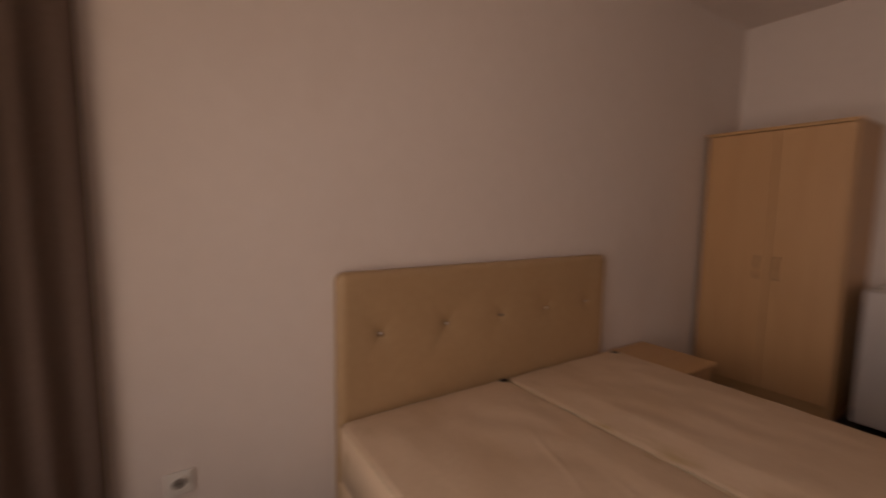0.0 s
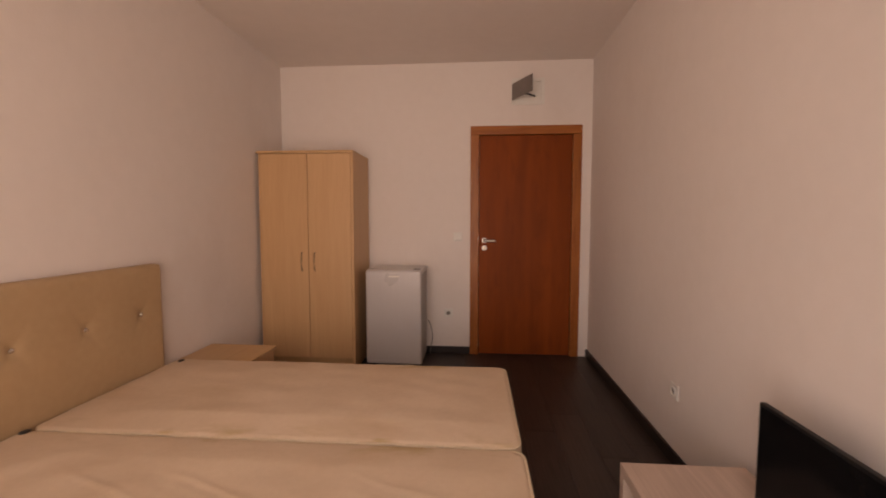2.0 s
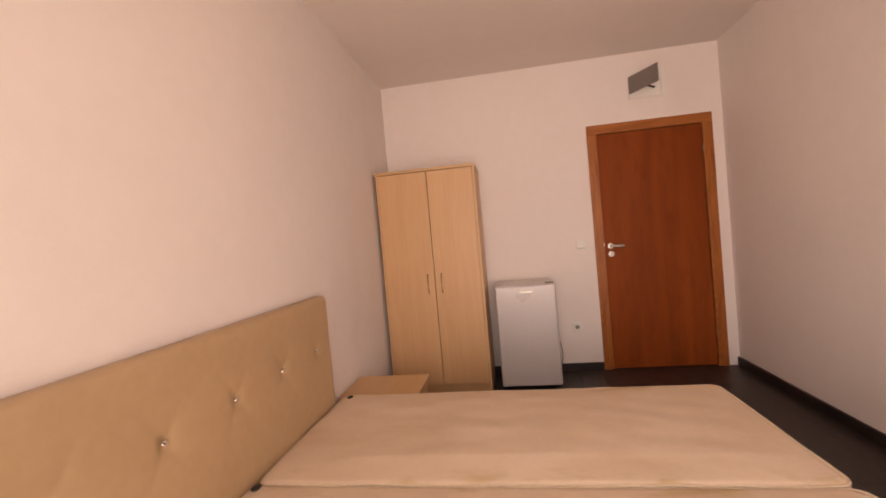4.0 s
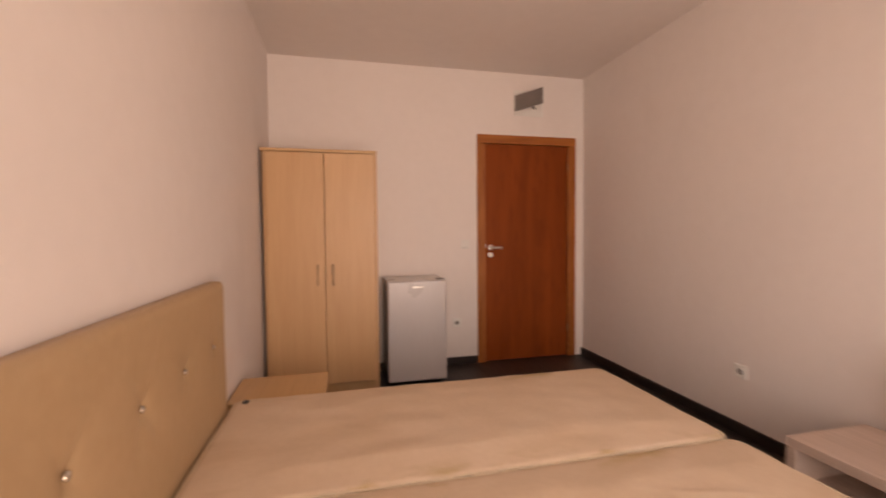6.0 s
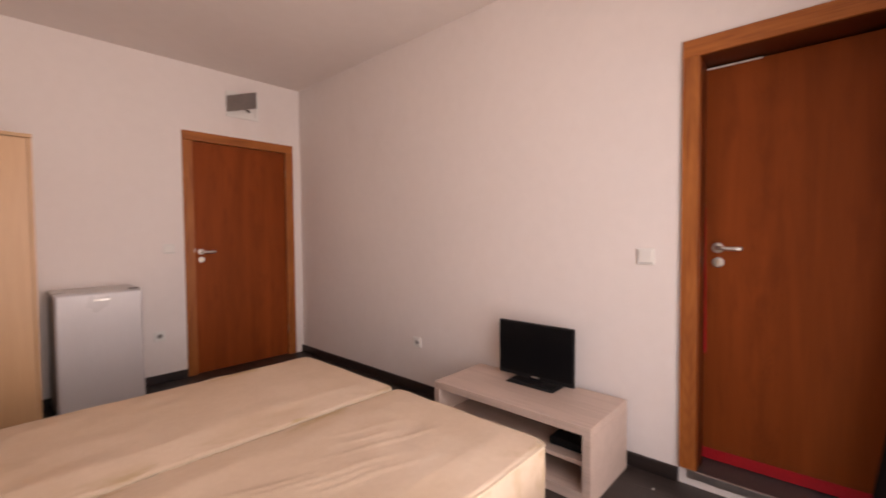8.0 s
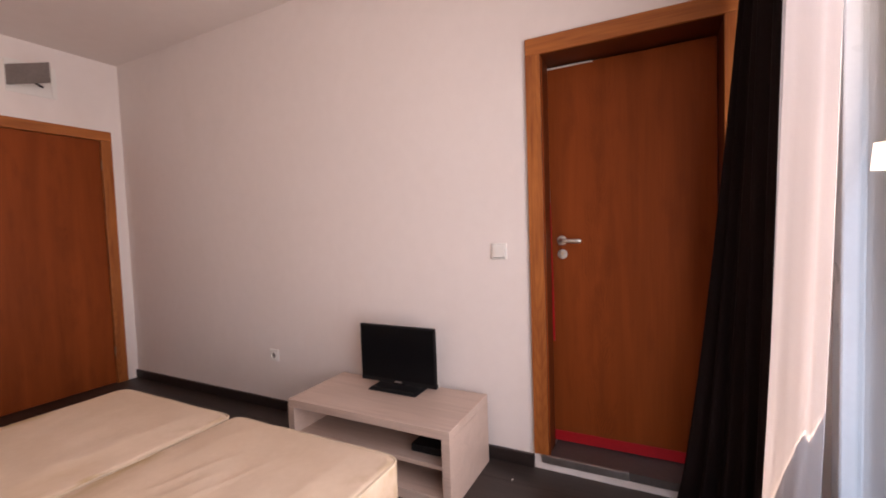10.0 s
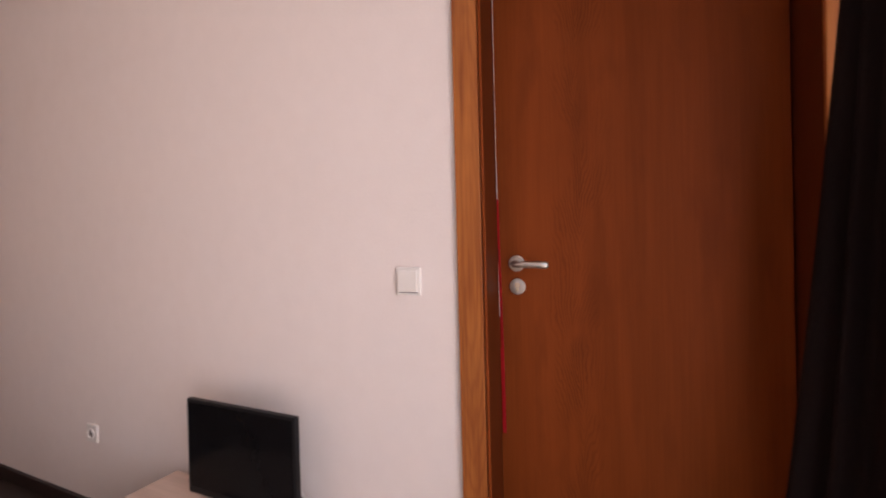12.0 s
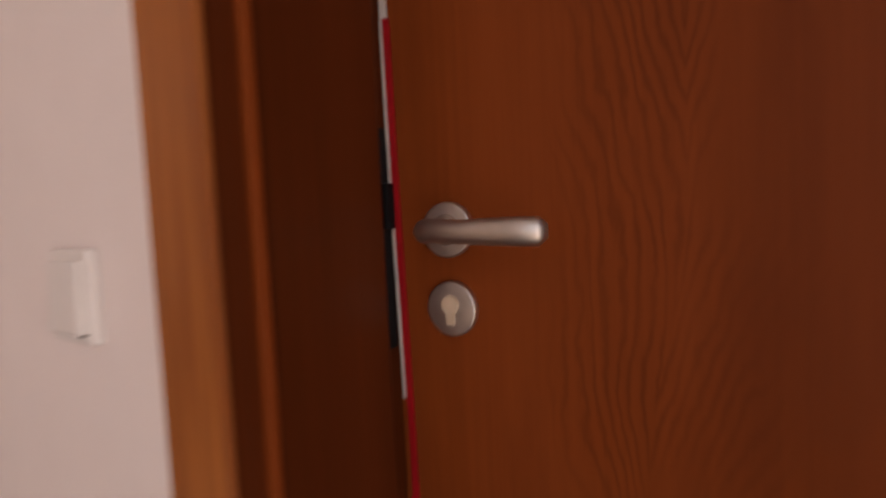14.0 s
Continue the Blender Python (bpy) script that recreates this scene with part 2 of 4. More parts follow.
def crotch(m, low, off):
    """A column of nested pointed arches down the middle of a veneered leaf, ragged and broken."""
    nt = m.node_tree
    link = nt.links.new
    b = nt.nodes["Principled BSDF"]
    src = b.inputs["Base Color"].links[0].from_socket

    def calc(kind, p, q=0.0, c=0.0):
        n = nt.nodes.new("ShaderNodeMath")
        n.operation = kind
        for k, v in enumerate((p, q, c)):
            if isinstance(v, float):
                n.inputs[k].default_value = v
            else:
                link(v, n.inputs[k])
        return n.outputs[0]

    def cloud(scale, detail):
        mp = nt.nodes.new("ShaderNodeMapping")
        mp.inputs["Scale"].default_value = scale
        link(tc.outputs["Object"], mp.inputs["Vector"])
        n = nt.nodes.new("ShaderNodeTexNoise")
        n.inputs["Scale"].default_value, n.inputs["Detail"].default_value = 1.0, detail
        link(mp.outputs[0], n.inputs["Vector"])
        return n.outputs["Fac"]

    tc = nt.nodes.new("ShaderNodeTexCoord")
    sp = nt.nodes.new("ShaderNodeSeparateXYZ")
    link(tc.outputs["Object"], sp.inputs[0])
    drift = calc('MULTIPLY_ADD', cloud((0.0, 0.0, 1.7), 1.0), 0.16, -0.08)
    side = calc('ABSOLUTE', calc('ADD', calc('SUBTRACT', calc('ADD', sp.outputs["X"], sp.outputs["Y"]), off), drift))
    wobble = calc('MULTIPLY', cloud((24.0, 24.0, 9.0), 5.0), 27.0)
    phase = calc('ADD', calc('MULTIPLY_ADD', sp.outputs["Z"], 120.0, wobble), calc('MULTIPLY', calc('POWER', side, 0.85), -430.0))
    line = calc('POWER', calc('MULTIPLY_ADD', calc('SINE', phase), 0.5, 0.5), 2.5)
    fade = nt.nodes.new("ShaderNodeMapRange")
    fade.inputs["From Min"].default_value, fade.inputs["From Max"].default_value = 0.10, 0.005
    link(side, fade.inputs["Value"])
    patch = nt.nodes.new("ShaderNodeMapRange")
    patch.inputs["From Min"].default_value, patch.inputs["From Max"].default_value = 0.44, 0.60
    link(cloud((9.0, 9.0, 4.5), 2.0), patch.inputs["Value"])
    fac = calc('MULTIPLY', calc('MULTIPLY', line, fade.outputs[0]), calc('MULTIPLY', patch.outputs[0], 0.6))
    mx = nt.nodes.new("ShaderNodeMix")
    mx.data_type = 'RGBA'
    link(fac, mx.inputs["Factor"])
    link(src, mx.inputs["A"])
    mx.inputs["B"].default_value = (*low, 1)
    link(mx.outputs["Result"], b.inputs["Base Color"])


crotch(LEAF, (0.10, 0.020, 0.0045), 0.10)
stained(LEAF, (0.15, 0.031, 0.007), (13.0, 13.0, 3.6), 0.55, 0.38)
for glossy, level in ((LEAF, 0.10), (JAMB, 0.15), (SCREEN, 0.08), (BLACK, 0.12), (TRIM, 0.3), (TRIM_X, 0.3), (TRIM_Y, 0.3)):
    glossy.node_tree.nodes["Principled BSDF"].inputs["Specular IOR Level"].default_value = level
figured(TRIM, (0.22, 0.055, 0.012), 40.0, 0.10, 0.50, 0.0, 0.40, 4.0)
see_through(LINING, 0.55, (0.88, 0.84, 0.83))
stained(CLOTH, (0.52, 0.36, 0.21), (1.6, 4.0, 2.0), 0.58, 0.35)
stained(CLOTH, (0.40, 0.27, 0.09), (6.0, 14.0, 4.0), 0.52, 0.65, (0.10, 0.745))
stained(PAINT, (0.70, 0.62, 0.57), (1.3, 1.3, 0.8), 0.56, 0.35)

glass = bpy.data.materials.new("window_glass")
glass.use_nodes = True
gb = glass.node_tree.nodes["Principled BSDF"]
gb.inputs["Transmission Weight"].default_value, gb.inputs["Roughness"].default_value, gb.inputs["IOR"].default_value = 1.0, 0.0, 1.45


# ---- mesh helpers ----
def put(name, bm, mat, parent=None, smooth=False, at=(0, 0, 0)):
    me = bpy.data.meshes.new(name)
    bmesh.ops.recalc_face_normals(bm, faces=bm.faces)
    bm.to_mesh(me)
    bm.free()
    for m in (mat if isinstance(mat, (list, tuple)) else [mat]):
        me.materials.append(m)
    if smooth:
        me.polygons.foreach_set("use_smooth", [True] * len(me.polygons))
    ob = new(name, me)
    ob.location = at
    if parent:
        ob.parent = parent
    return ob


def add_box(bm, lo, hi, bev=0.0, seg=2):
    mid = [(a + b) / 2 for a, b in zip(lo, hi)]
    size = [b - a for a, b in zip(lo, hi)]
    made = bmesh.ops.create_cube(bm, size=1.0, matrix=Matrix.Translation(mid) @ Matrix.Diagonal((*size, 1)))
    if bev:
        edges = list({e for v in made["verts"] for e in v.link_edges})
        bmesh.ops.bevel(bm, geom=edges, offset=bev, segments=seg, affect='EDGES', profile=0.5)


def box(name, lo, hi, mat, bev=0.0, parent=None, seg=2):
    """A box with rounded edges; its origin lies at the middle of its base."""
    base = Vector(((lo[0] + hi[0]) / 2, (lo[1] + hi[1]) / 2, lo[2]))
    bm = bmesh.new()
    add_box(bm, [a - b for a, b in zip(lo, base)], [a - b for a, b in zip(hi, base)], bev, seg)
    return put(name, bm, mat, parent, at=base, smooth=False)


def add_tube(bm, a, b, r0, r1=None, n=24, bev=0.0):
    a, b = Vector(a), Vector(b)
    turn = (b - a).to_track_quat('Z', 'Y').to_matrix().to_4x4()
    made = bmesh.ops.create_cone(bm, cap_ends=True, segments=n, radius1=r0, radius2=r0 if r1 is None else r1, depth=(b - a).length,
                                 matrix=Matrix.Translation((a + b) / 2) @ turn)
    if bev:
        rims = [e for e in {e for v in made["verts"] for e in v.link_edges} if any(len(f.verts) > 4 for f in e.link_faces)]
        bmesh.ops.bevel(bm, geom=rims, offset=bev, segments=3, affect='EDGES', profile=0.5)


def add_bent(bm, points, radii, n=14):
    """A rod along points, each with (radius across, radius up)."""
    rings = []
    pts = [Vector(p) for p in points]
    for i, p in enumerate(pts):
        d = (pts[min(i + 1, len(pts) - 1)] - pts[max(i - 1, 0)]).normalized()
        side = d.cross(Vector((0, 0, 1)))
        side = side.normalized() if side.length > 1e-4 else Vector((1, 0, 0))
        up = side.cross(d)
        ra, rb = radii[i]
        rings.append([bm.verts.new(p + side * ra * math.cos(2 * math.pi * k / n) + up * rb * math.sin(2 * math.pi * k / n)) for k in range(n)])
    for r, s in zip(rings, rings[1:]):
        for k in range(n):
            bm.faces.new((r[k], r[(k + 1) % n], s[(k + 1) % n], s[k]))
    bm.faces.new(rings[0])
    bm.faces.new(rings[-1])


def base_empty(name, at, label, category, group=""):
    e = new(name)
    e.empty_display_size = 0.1
    e.location = at
    return tagged(e, label, category, group)


# ---- plan ----
F = -0.025                                   # floor level
W, SOUTH, TOP = 2.855, -4.62, 2.65           # room: x 0..W, y SOUTH..0, z 0..TOP
D1L, D1R, D1T = 1.775, 2.769, 2.08           # entrance door, outer edges of its trim
D2A, D2B, D2T = -4.405, -3.531, 2.062        # side door, outer edges of its trim
LEAF2 = 3.028                                # room face of the side door's leaf

S = "structure"
tagged(box("floor", (-0.2, SOUTH - 0.25, F - 0.12), (W + 0.35, 0.25, F - 0.012), LAMINATE), "dark brown wood laminate floor", "floor", kind=S)
tagged(box("ceiling", (-0.2, SOUTH - 0.25, TOP), (W + 0.35, 0.25, TOP + 0.15), CEIL), "plain painted ceiling", "ceiling", kind=S)
tagged(box("wall_west", (-0.2, SOUTH - 0.25, F - 0.012), (0, 0.25, TOP), PAINT), "white painted plaster wall behind the bed", "wall", kind=S)


def wall_parts(name, boxes, label):
    bm = bmesh.new()
    for lo, hi in boxes:
        add_box(bm, lo, hi)
    return tagged(put(name, bm, PAINT), label, "wall", kind=S)


wall_parts("wall_north", [((0, 0, F - 0.012), (D1L + 0.05, 0.2, TOP)), ((D1R - 0.05, 0, F - 0.012), (W, 0.2, TOP)),
                          ((D1L + 0.05, 0, D1T - 0.05), (D1R - 0.05, 0.2, TOP))], "white painted wall with the entrance door")
wall_parts("wall_east", [((W, D2B - 0.05, F - 0.012), (W + 0.24, 0.25, TOP)), ((W, SOUTH - 0.25, F - 0.012), (W + 0.24, D2A + 0.05, TOP)),
                         ((W, D2A + 0.05, D2T - 0.05), (W + 0.24, D2B - 0.05, TOP)), ((W, D2A + 0.05, F - 0.012), (W + 0.24, D2B - 0.05, 0.036))],
           "white painted wall with the side door")
WX0, WX1, WZ0, WZ1 = 0.30, 2.80, 0.06, 2.36   # window opening
wall_parts("wall_south", [((0, SOUTH - 0.25, F - 0.012), (WX0, SOUTH, TOP)), ((WX1, SOUTH - 0.25, F - 0.012), (W, SOUTH, TOP)),
                          ((WX0, SOUTH - 0.25, WZ1), (WX1, SOUTH, TOP)), ((WX0, SOUTH - 0.25, F - 0.012), (WX1, SOUTH, WZ0))],
           "white painted wall round the balcony window")
# unseen walls added behind both doors, to stop sky light at the gaps
tagged(box("wall_hall", (D1L - 0.1, 0.26, -0.1), (D1R + 0.1, 0.32, TOP), PAINT), "unseen plain wall added behind the entrance door against light leaks", "wall", kind=S)
tagged(box("wall_bathroom", (W + 0.30, D2A - 0.1, -0.1), (W + 0.35, D2B + 0.1, TOP), PAINT), "unseen plain wall added behind the side door against light leaks", "wall", kind=S)


def baseboard(lo, hi):
    tagged(box("baseboard", lo, hi, SKIRT, 0.004), "dark brown wooden skirting board", "baseboard", kind=S)


SK = 0.045
baseboard((0.0, -0.014, F), (D1L, 0, SK))
baseboard((W - 0.018, D2B + 0.001, F), (W, -0.0005, SK))
baseboard((W - 0.018, SOUTH, F), (W, D2A - 0.001, SK))
baseboard((0, SOUTH, F), (0.014, -0.0145, SK))

# window with white plastic frames and clear panes
win = tagged(new("window_1"), "white plastic balcony window with clear glass", "window", kind=S)
win.location = ((WX0 + WX1) / 2, SOUTH - 0.12, WZ0)


def win_part(name, lo, hi, mat, bev=0.006):
    o = box(name, lo, hi, mat, bev)
    o.location -= win.location
    o.parent = win
    return o


fy0, fy1 = SOUTH - 0.10, SOUTH - 0.03
win_part("frame", (WX0, fy0, WZ0), (WX0 + 0.065, fy1, WZ1), PVC)
win_part("frame", (WX1 - 0.065, fy0, WZ0), (WX1, fy1, WZ1), PVC)
win_part("frame", (WX0 + 0.066, fy0, WZ0), (WX1 - 0.066, fy1, WZ0 + 0.065), PVC)
win_part("frame", (WX0 + 0.066, fy0, WZ1 - 0.065), (WX1 - 0.066, fy1, WZ1), PVC)
inner = WX1 - WX0 - 0.132
for k in range(2):
    a = WX0 + 0.066 + k * inner / 2
    b = a + inner / 2
    sy0, sy1 = (fy0 + 0.012, fy1 + 0.022)
    for lo, hi in (((a, sy0, WZ0 + 0.066), (a + 0.075, sy1, WZ1 - 0.066)), ((b - 0.075, sy0, WZ0 + 0.066), (b, sy1, WZ1 - 0.066)),
                   ((a + 0.076, sy0, WZ0 + 0.066), (b - 0.076, sy1, WZ0 + 0.15)), ((a + 0.076, sy0, WZ1 - 0.15), (b - 0.076, sy1, WZ1 - 0.066))):
        win_part("sash", lo, hi, PVC, 0.008)
    pane = win_part("pane", (a + 0.07, fy0 + 0.03, WZ0 + 0.14), (b - 0.07, fy0 + 0.05, WZ1 - 0.14), glass, 0)
    pane.visible_shadow = False

# outside: terrace, side wall and ground; unseen slab added above to block sun
tagged(box("terrace", (-1.5, SOUTH - 1.75, -0.2), (W + 0.2, SOUTH - 0.25, -0.03), SLAB), "sunlit tan tiled terrace floor outside the window", "terrace", kind=S)
tagged(box("terrace_roof", (-1.5, SOUTH - 1.75, TOP), (W + 0.2, SOUTH - 0.25, TOP + 0.15), PAINT), "unseen slab added over the terrace to keep the sun out", "roof slab", kind=S)
tagged(box("wall_terrace", (W + 0.05, SOUTH - 1.75, -0.03), (W + 0.20, SOUTH - 0.252, TOP), RENDER_COAT), "warm beige rendered terrace side wall", "wall", kind=S)
bm = bmesh.new()
bmesh.ops.create_grid(bm, x_segments=2, y_segments=2, size=1500)
tagged(put("ground", bm, GROUND, at=(0, 0, -3.2)), "dry grassy ground far below the terrace", "ground", kind=S)


# ---- doors ----
def lever_set(parent, origin, out, along, keyed=True):
    """Lever handle with its round rose, and a round lock rose under it. out: unit vector into the room; along: where the lever points."""
    o, out, along = Vector(origin), Vector(out), Vector(along)
    h = new("handle")
    h.parent = parent
    bm = bmesh.new()
    add_tube(bm, o, o + out * 0.009, 0.0245, n=36, bev=0.002)
    add_tube(bm, o + out * 0.008, o + out * 0.014, 0.0145, 0.012, n=28)
    tagged(put("rose", bm, CHROME, h, True), "round satin steel rose")
    bm = bmesh.new()
    down = Vector((0, 0, 0.0016))
    p = [o + out * 0.012, o + out * 0.038, o + out * 0.046 + along * 0.004, o + out * 0.050 + along * 0.014, o + out * 0.051 + along * 0.04 - down,
         o + out * 0.051 + along * 0.075 - down * 1.6, o + out * 0.050 + along * 0.097 - down * 2, o + out * 0.049 + along * 0.103 - down * 2]
    add_bent(bm, p, [(0.009, 0.009), (0.009, 0.009), (0.010, 0.010), (0.010, 0.0095), (0.008, 0.0095), (0.0075, 0.0105), (0.007, 0.0105), (0.003, 0.005)])
    tagged(put("lever", bm, CHROME, h, True), "satin steel lever")
    lo = o - Vector((0, 0, 0.070)) + along * 0.001
    bm = bmesh.new()
    add_tube(bm, lo, lo + out * 0.008, 0.0245, n=36, bev=0.002)
    tagged(put("lock_rose", bm, CHROME, parent, True), "round satin steel lock rose")
    bm = bmesh.new()
    add_tube(bm, lo + out * 0.004 + Vector((0, 0, 0.004)), lo + out * 0.0105 + Vector((0, 0, 0.004)), 0.0085, n=24, bev=0.001)
    add_box(bm, *[[*(min(a, b) for a, b in zip(u, v))] if k == 0 else [*(max(a, b) for a, b in zip(u, v))] for k, (u, v) in enumerate(
        [((lo + out * 0.004 - along * 0.004 - Vector((0, 0, 0.014))), (lo + out * 0.0095 + along * 0.004 + Vector((0, 0, 0.0)))),
         ((lo + out * 0.004 - along * 0.004 - Vector((0, 0, 0.014))), (lo + out * 0.0095 + along * 0.004 + Vector((0, 0, 0.0))))])])
    tagged(put("lock_cylinder", bm, BRONZE if not keyed else PIPING, parent), "pale brass lock cylinder")


def hinge(parent, at):
    bm = bmesh.new()
    add_tube(bm, (at[0], at[1], at[2] - 0.035), (at[0], at[1], at[2] + 0.035), 0.007, n=16, bev=0.002)
    put("hinge", bm, BRONZE, parent, True)


# entrance door, in the north wall
d1 = tagged(new("door_1"), "closed red-brown veneered entrance door with orange wood trim", "door", kind=S)
TW = 0.078
box("trim_side", (D1L, -0.016, F), (D1L + TW, 0.0, D1T - TW - 0.0005), TRIM, 0.003, d1)
box("trim_side", (D1R - TW, -0.016, F), (D1R, 0.0, D1T - TW - 0.0005), TRIM, 0.003, d1)
box("trim_head", (D1L, -0.0165, D1T - TW), (D1R, 0.0, D1T), TRIM_X, 0.003, d1)
box("jamb", (D1L + 0.05, 0.0, F), (D1L + TW, 0.2, D1T - 0.0785), TRIM, 0, d1)
box("jamb", (D1R - TW, 0.0, F), (D1R - 0.05, 0.2, D1T - 0.0785), TRIM, 0, d1)
box("jamb_head", (D1L + 0.05, 0.0, D1T - TW), (D1R - 0.05, 0.2, D1T - 0.05), TRIM, 0, d1)
box("leaf", (D1L + TW + 0.003, 0.004, F + 0.006), (D1R - TW - 0.003, 0.046, D1T - TW - 0.004), LEAF, 0.002, d1)
lever_set(d1, (1.905, 0.004, 1.045), (0, -1, 0), (1, 0, 0))
hinge(d1, (D1R - TW + 0.001, -0.006, 1.80))
hinge(d1, (D1R - TW + 0.001, -0.006, 0.25))
bm = bmesh.new()
add_box(bm, (D1L + TW - 0.006, -0.019, 1.045), (D1L + TW - 0.001, -0.0135, 1.075))
tagged(put("strike_plate", bm, CHROME, d1), "small steel strike plate")

# side door, deep in the east wall, on a low sill
d2 = tagged(new("door_2"), "closed red-brown veneered side door set deep in its frame", "door", kind=S)
Z2 = 0.055
box("trim_side", (W - 0.016, D2B - 0.071, Z2), (W - 0.0105, D2B, D2T - TW - 0.0005), TRIM, 0.002, d2)
# rear of the trim, its inner edge coloured dark for shade
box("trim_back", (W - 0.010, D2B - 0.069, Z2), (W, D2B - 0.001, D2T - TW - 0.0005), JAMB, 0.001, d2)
box("trim_side", (W - 0.016, D2A, Z2), (W, D2A + TW, D2T - TW - 0.0005), TRIM, 0.003, d2)
box("trim_head", (W - 0.0165, D2A, D2T - TW), (W, D2B, D2T), TRIM_Y, 0.003, d2)
JB, JA = D2B - 0.071, D2A + TW
# jambs use the darkened veneer, which holds the shade of the recess
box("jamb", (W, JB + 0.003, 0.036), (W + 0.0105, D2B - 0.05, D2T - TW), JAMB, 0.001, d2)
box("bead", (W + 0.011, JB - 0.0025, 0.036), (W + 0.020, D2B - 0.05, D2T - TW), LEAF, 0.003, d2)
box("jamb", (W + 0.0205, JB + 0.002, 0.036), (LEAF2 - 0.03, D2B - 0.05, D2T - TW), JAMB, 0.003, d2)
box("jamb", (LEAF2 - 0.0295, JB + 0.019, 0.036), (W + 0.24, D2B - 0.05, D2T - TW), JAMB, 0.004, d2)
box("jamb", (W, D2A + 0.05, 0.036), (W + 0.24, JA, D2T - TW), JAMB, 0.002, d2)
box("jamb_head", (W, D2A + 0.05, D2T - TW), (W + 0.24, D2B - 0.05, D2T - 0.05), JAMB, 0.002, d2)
box("leaf", (LEAF2, JA + 0.004, 0.050), (LEAF2 + 0.042, JB + 0.016, D2T - TW - 0.012), LEAF, 0.002, d2)
lever_set(d2, (LEAF2, -3.650, 1.102), (-1, 0, 0), (0, -1, 0))
bm = bmesh.new()
add_box(bm, (LEAF2 - 0.025, JB + 0.0165, 0.99), (LEAF2 - 0.001, JB + 0.0188, 1.20), 0.0008)
add_box(bm, (LEAF2 - 0.016, JB + 0.008, 1.105), (LEAF2 - 0.005, JB + 0.0163, 1.148), 0.002)
tagged(put("strike_plate", bm, BLACK, d2), "dark steel strike plate and latch")
box("sill", (W + 0.0, JA, 0.0362), (LEAF2 + 0.1, JB, 0.044), ALUDULL, 0.001, d2)
box("threshold", (W - 0.012, JB - 0.36, 0.012), (W - 0.0005, JB + 0.035, 0.052), ALU, 0.003, d2)
box("threshold_lip", (W - 0.013, JA, 0.0502), (W - 0.0005, JB - 0.361, 0.0535), ALUDULL, 0.0005, d2)
box("threshold", (W - 0.010, JA, 0.012), (W - 0.0005, JB - 0.361, 0.050), ALUDULL, 0.003, d2)

# barrier tape stuck round the edge of the leaf
tape = base_empty("barrier_tape", (LEAF2 - 0.002, JB - 0.02, 0.05), "red and white plastic tape stuck along the door's edge", "tape")


def tape_run(name, rows, mat, x):
    """A thin wavy strip: rows of y, width and height."""
    bm = bmesh.new()
    last = None
    for y, w, z in rows:
        dx = 0.0015 * math.sin(9 * z)
        y -= 0.012 * max(0.0, 1.45 - z)
        v = [bm.verts.new((x + dx, y + 0.0, z)), bm.verts.new((x + dx - 0.001, y - w, z)), bm.verts.new((x + dx + 0.0015, y - w, z)), bm.verts.new((x + dx + 0.0025, y, z))]
        if last:
            for k in range(4):
                bm.faces.new((last[k], last[(k + 1) % 4], v[(k + 1) % 4], v[k]))
        else:
            bm.faces.new(v)
        last = v
    bm.faces.new(last)
    bmesh.ops.translate(bm, verts=bm.verts, vec=-Vector(tape.location))
    return put(name, bm, mat, tape)


TY = JB + 0.0175
tape_run("white_strip", [(TY + 0.001 * math.sin(5 * z), 0.0085, z) for z in np.linspace(1.30, D2T - TW - 0.012, 14)], WHITETAPE, LEAF2 - 0.0035)
tape_run("white_strip", [(TY + 0.001, 0.004, z) for z in np.linspace(0.94, 1.2995, 8)], WHITETAPE, LEAF2 - 0.0036)
tape_run("red_strip", [(TY - 0.0032, 0.0075, z) for z in np.linspace(0.84, 1.2995, 10)], RED, LEAF2 - 0.0040)
tape_run("red_strip", [(TY - 0.0005, 0.0105, z) for z in np.linspace(0.58, 0.8395, 6)], RED, LEAF2 - 0.0040)
bm = bmesh.new()
add_box(bm, (LEAF2 - 0.004, JB - 0.21, D2T - TW - 0.019), (LEAF2 - 0.0008, JB + 0.012, D2T - TW - 0.011))
bmesh.ops.translate(bm, verts=bm.verts, vec=-Vector(tape.location))
put("white_strip", bm, WHITETAPE, tape)
bm = bmesh.new()
add_box(bm, (LEAF2 - 0.004, JA + 0.01, 0.052), (LEAF2 - 0.0008, JB + 0.012, 0.105))
bmesh.ops.translate(bm, verts=bm.verts, vec=-Vector(tape.location))
put("red_strip", bm, RED, tape)


# ---- beds ----
CREASES = [(1.35, 0.30, 0.22), (1.20, 0.42, 0.26), (1.45, 0.45, 0.20), (1.05, 0.30, 0.18), (1.55, 0.58, 0.16), (0.62, 0.52, 0.20),
           (1.28, 0.36, 0.15), (1.38, 0.37, 0.12), (1.12, 0.48, 0.14), (1.50, 0.52, 0.10), (1.62, 0.40, 0.13), (0.95, 0.55, 0.16)]


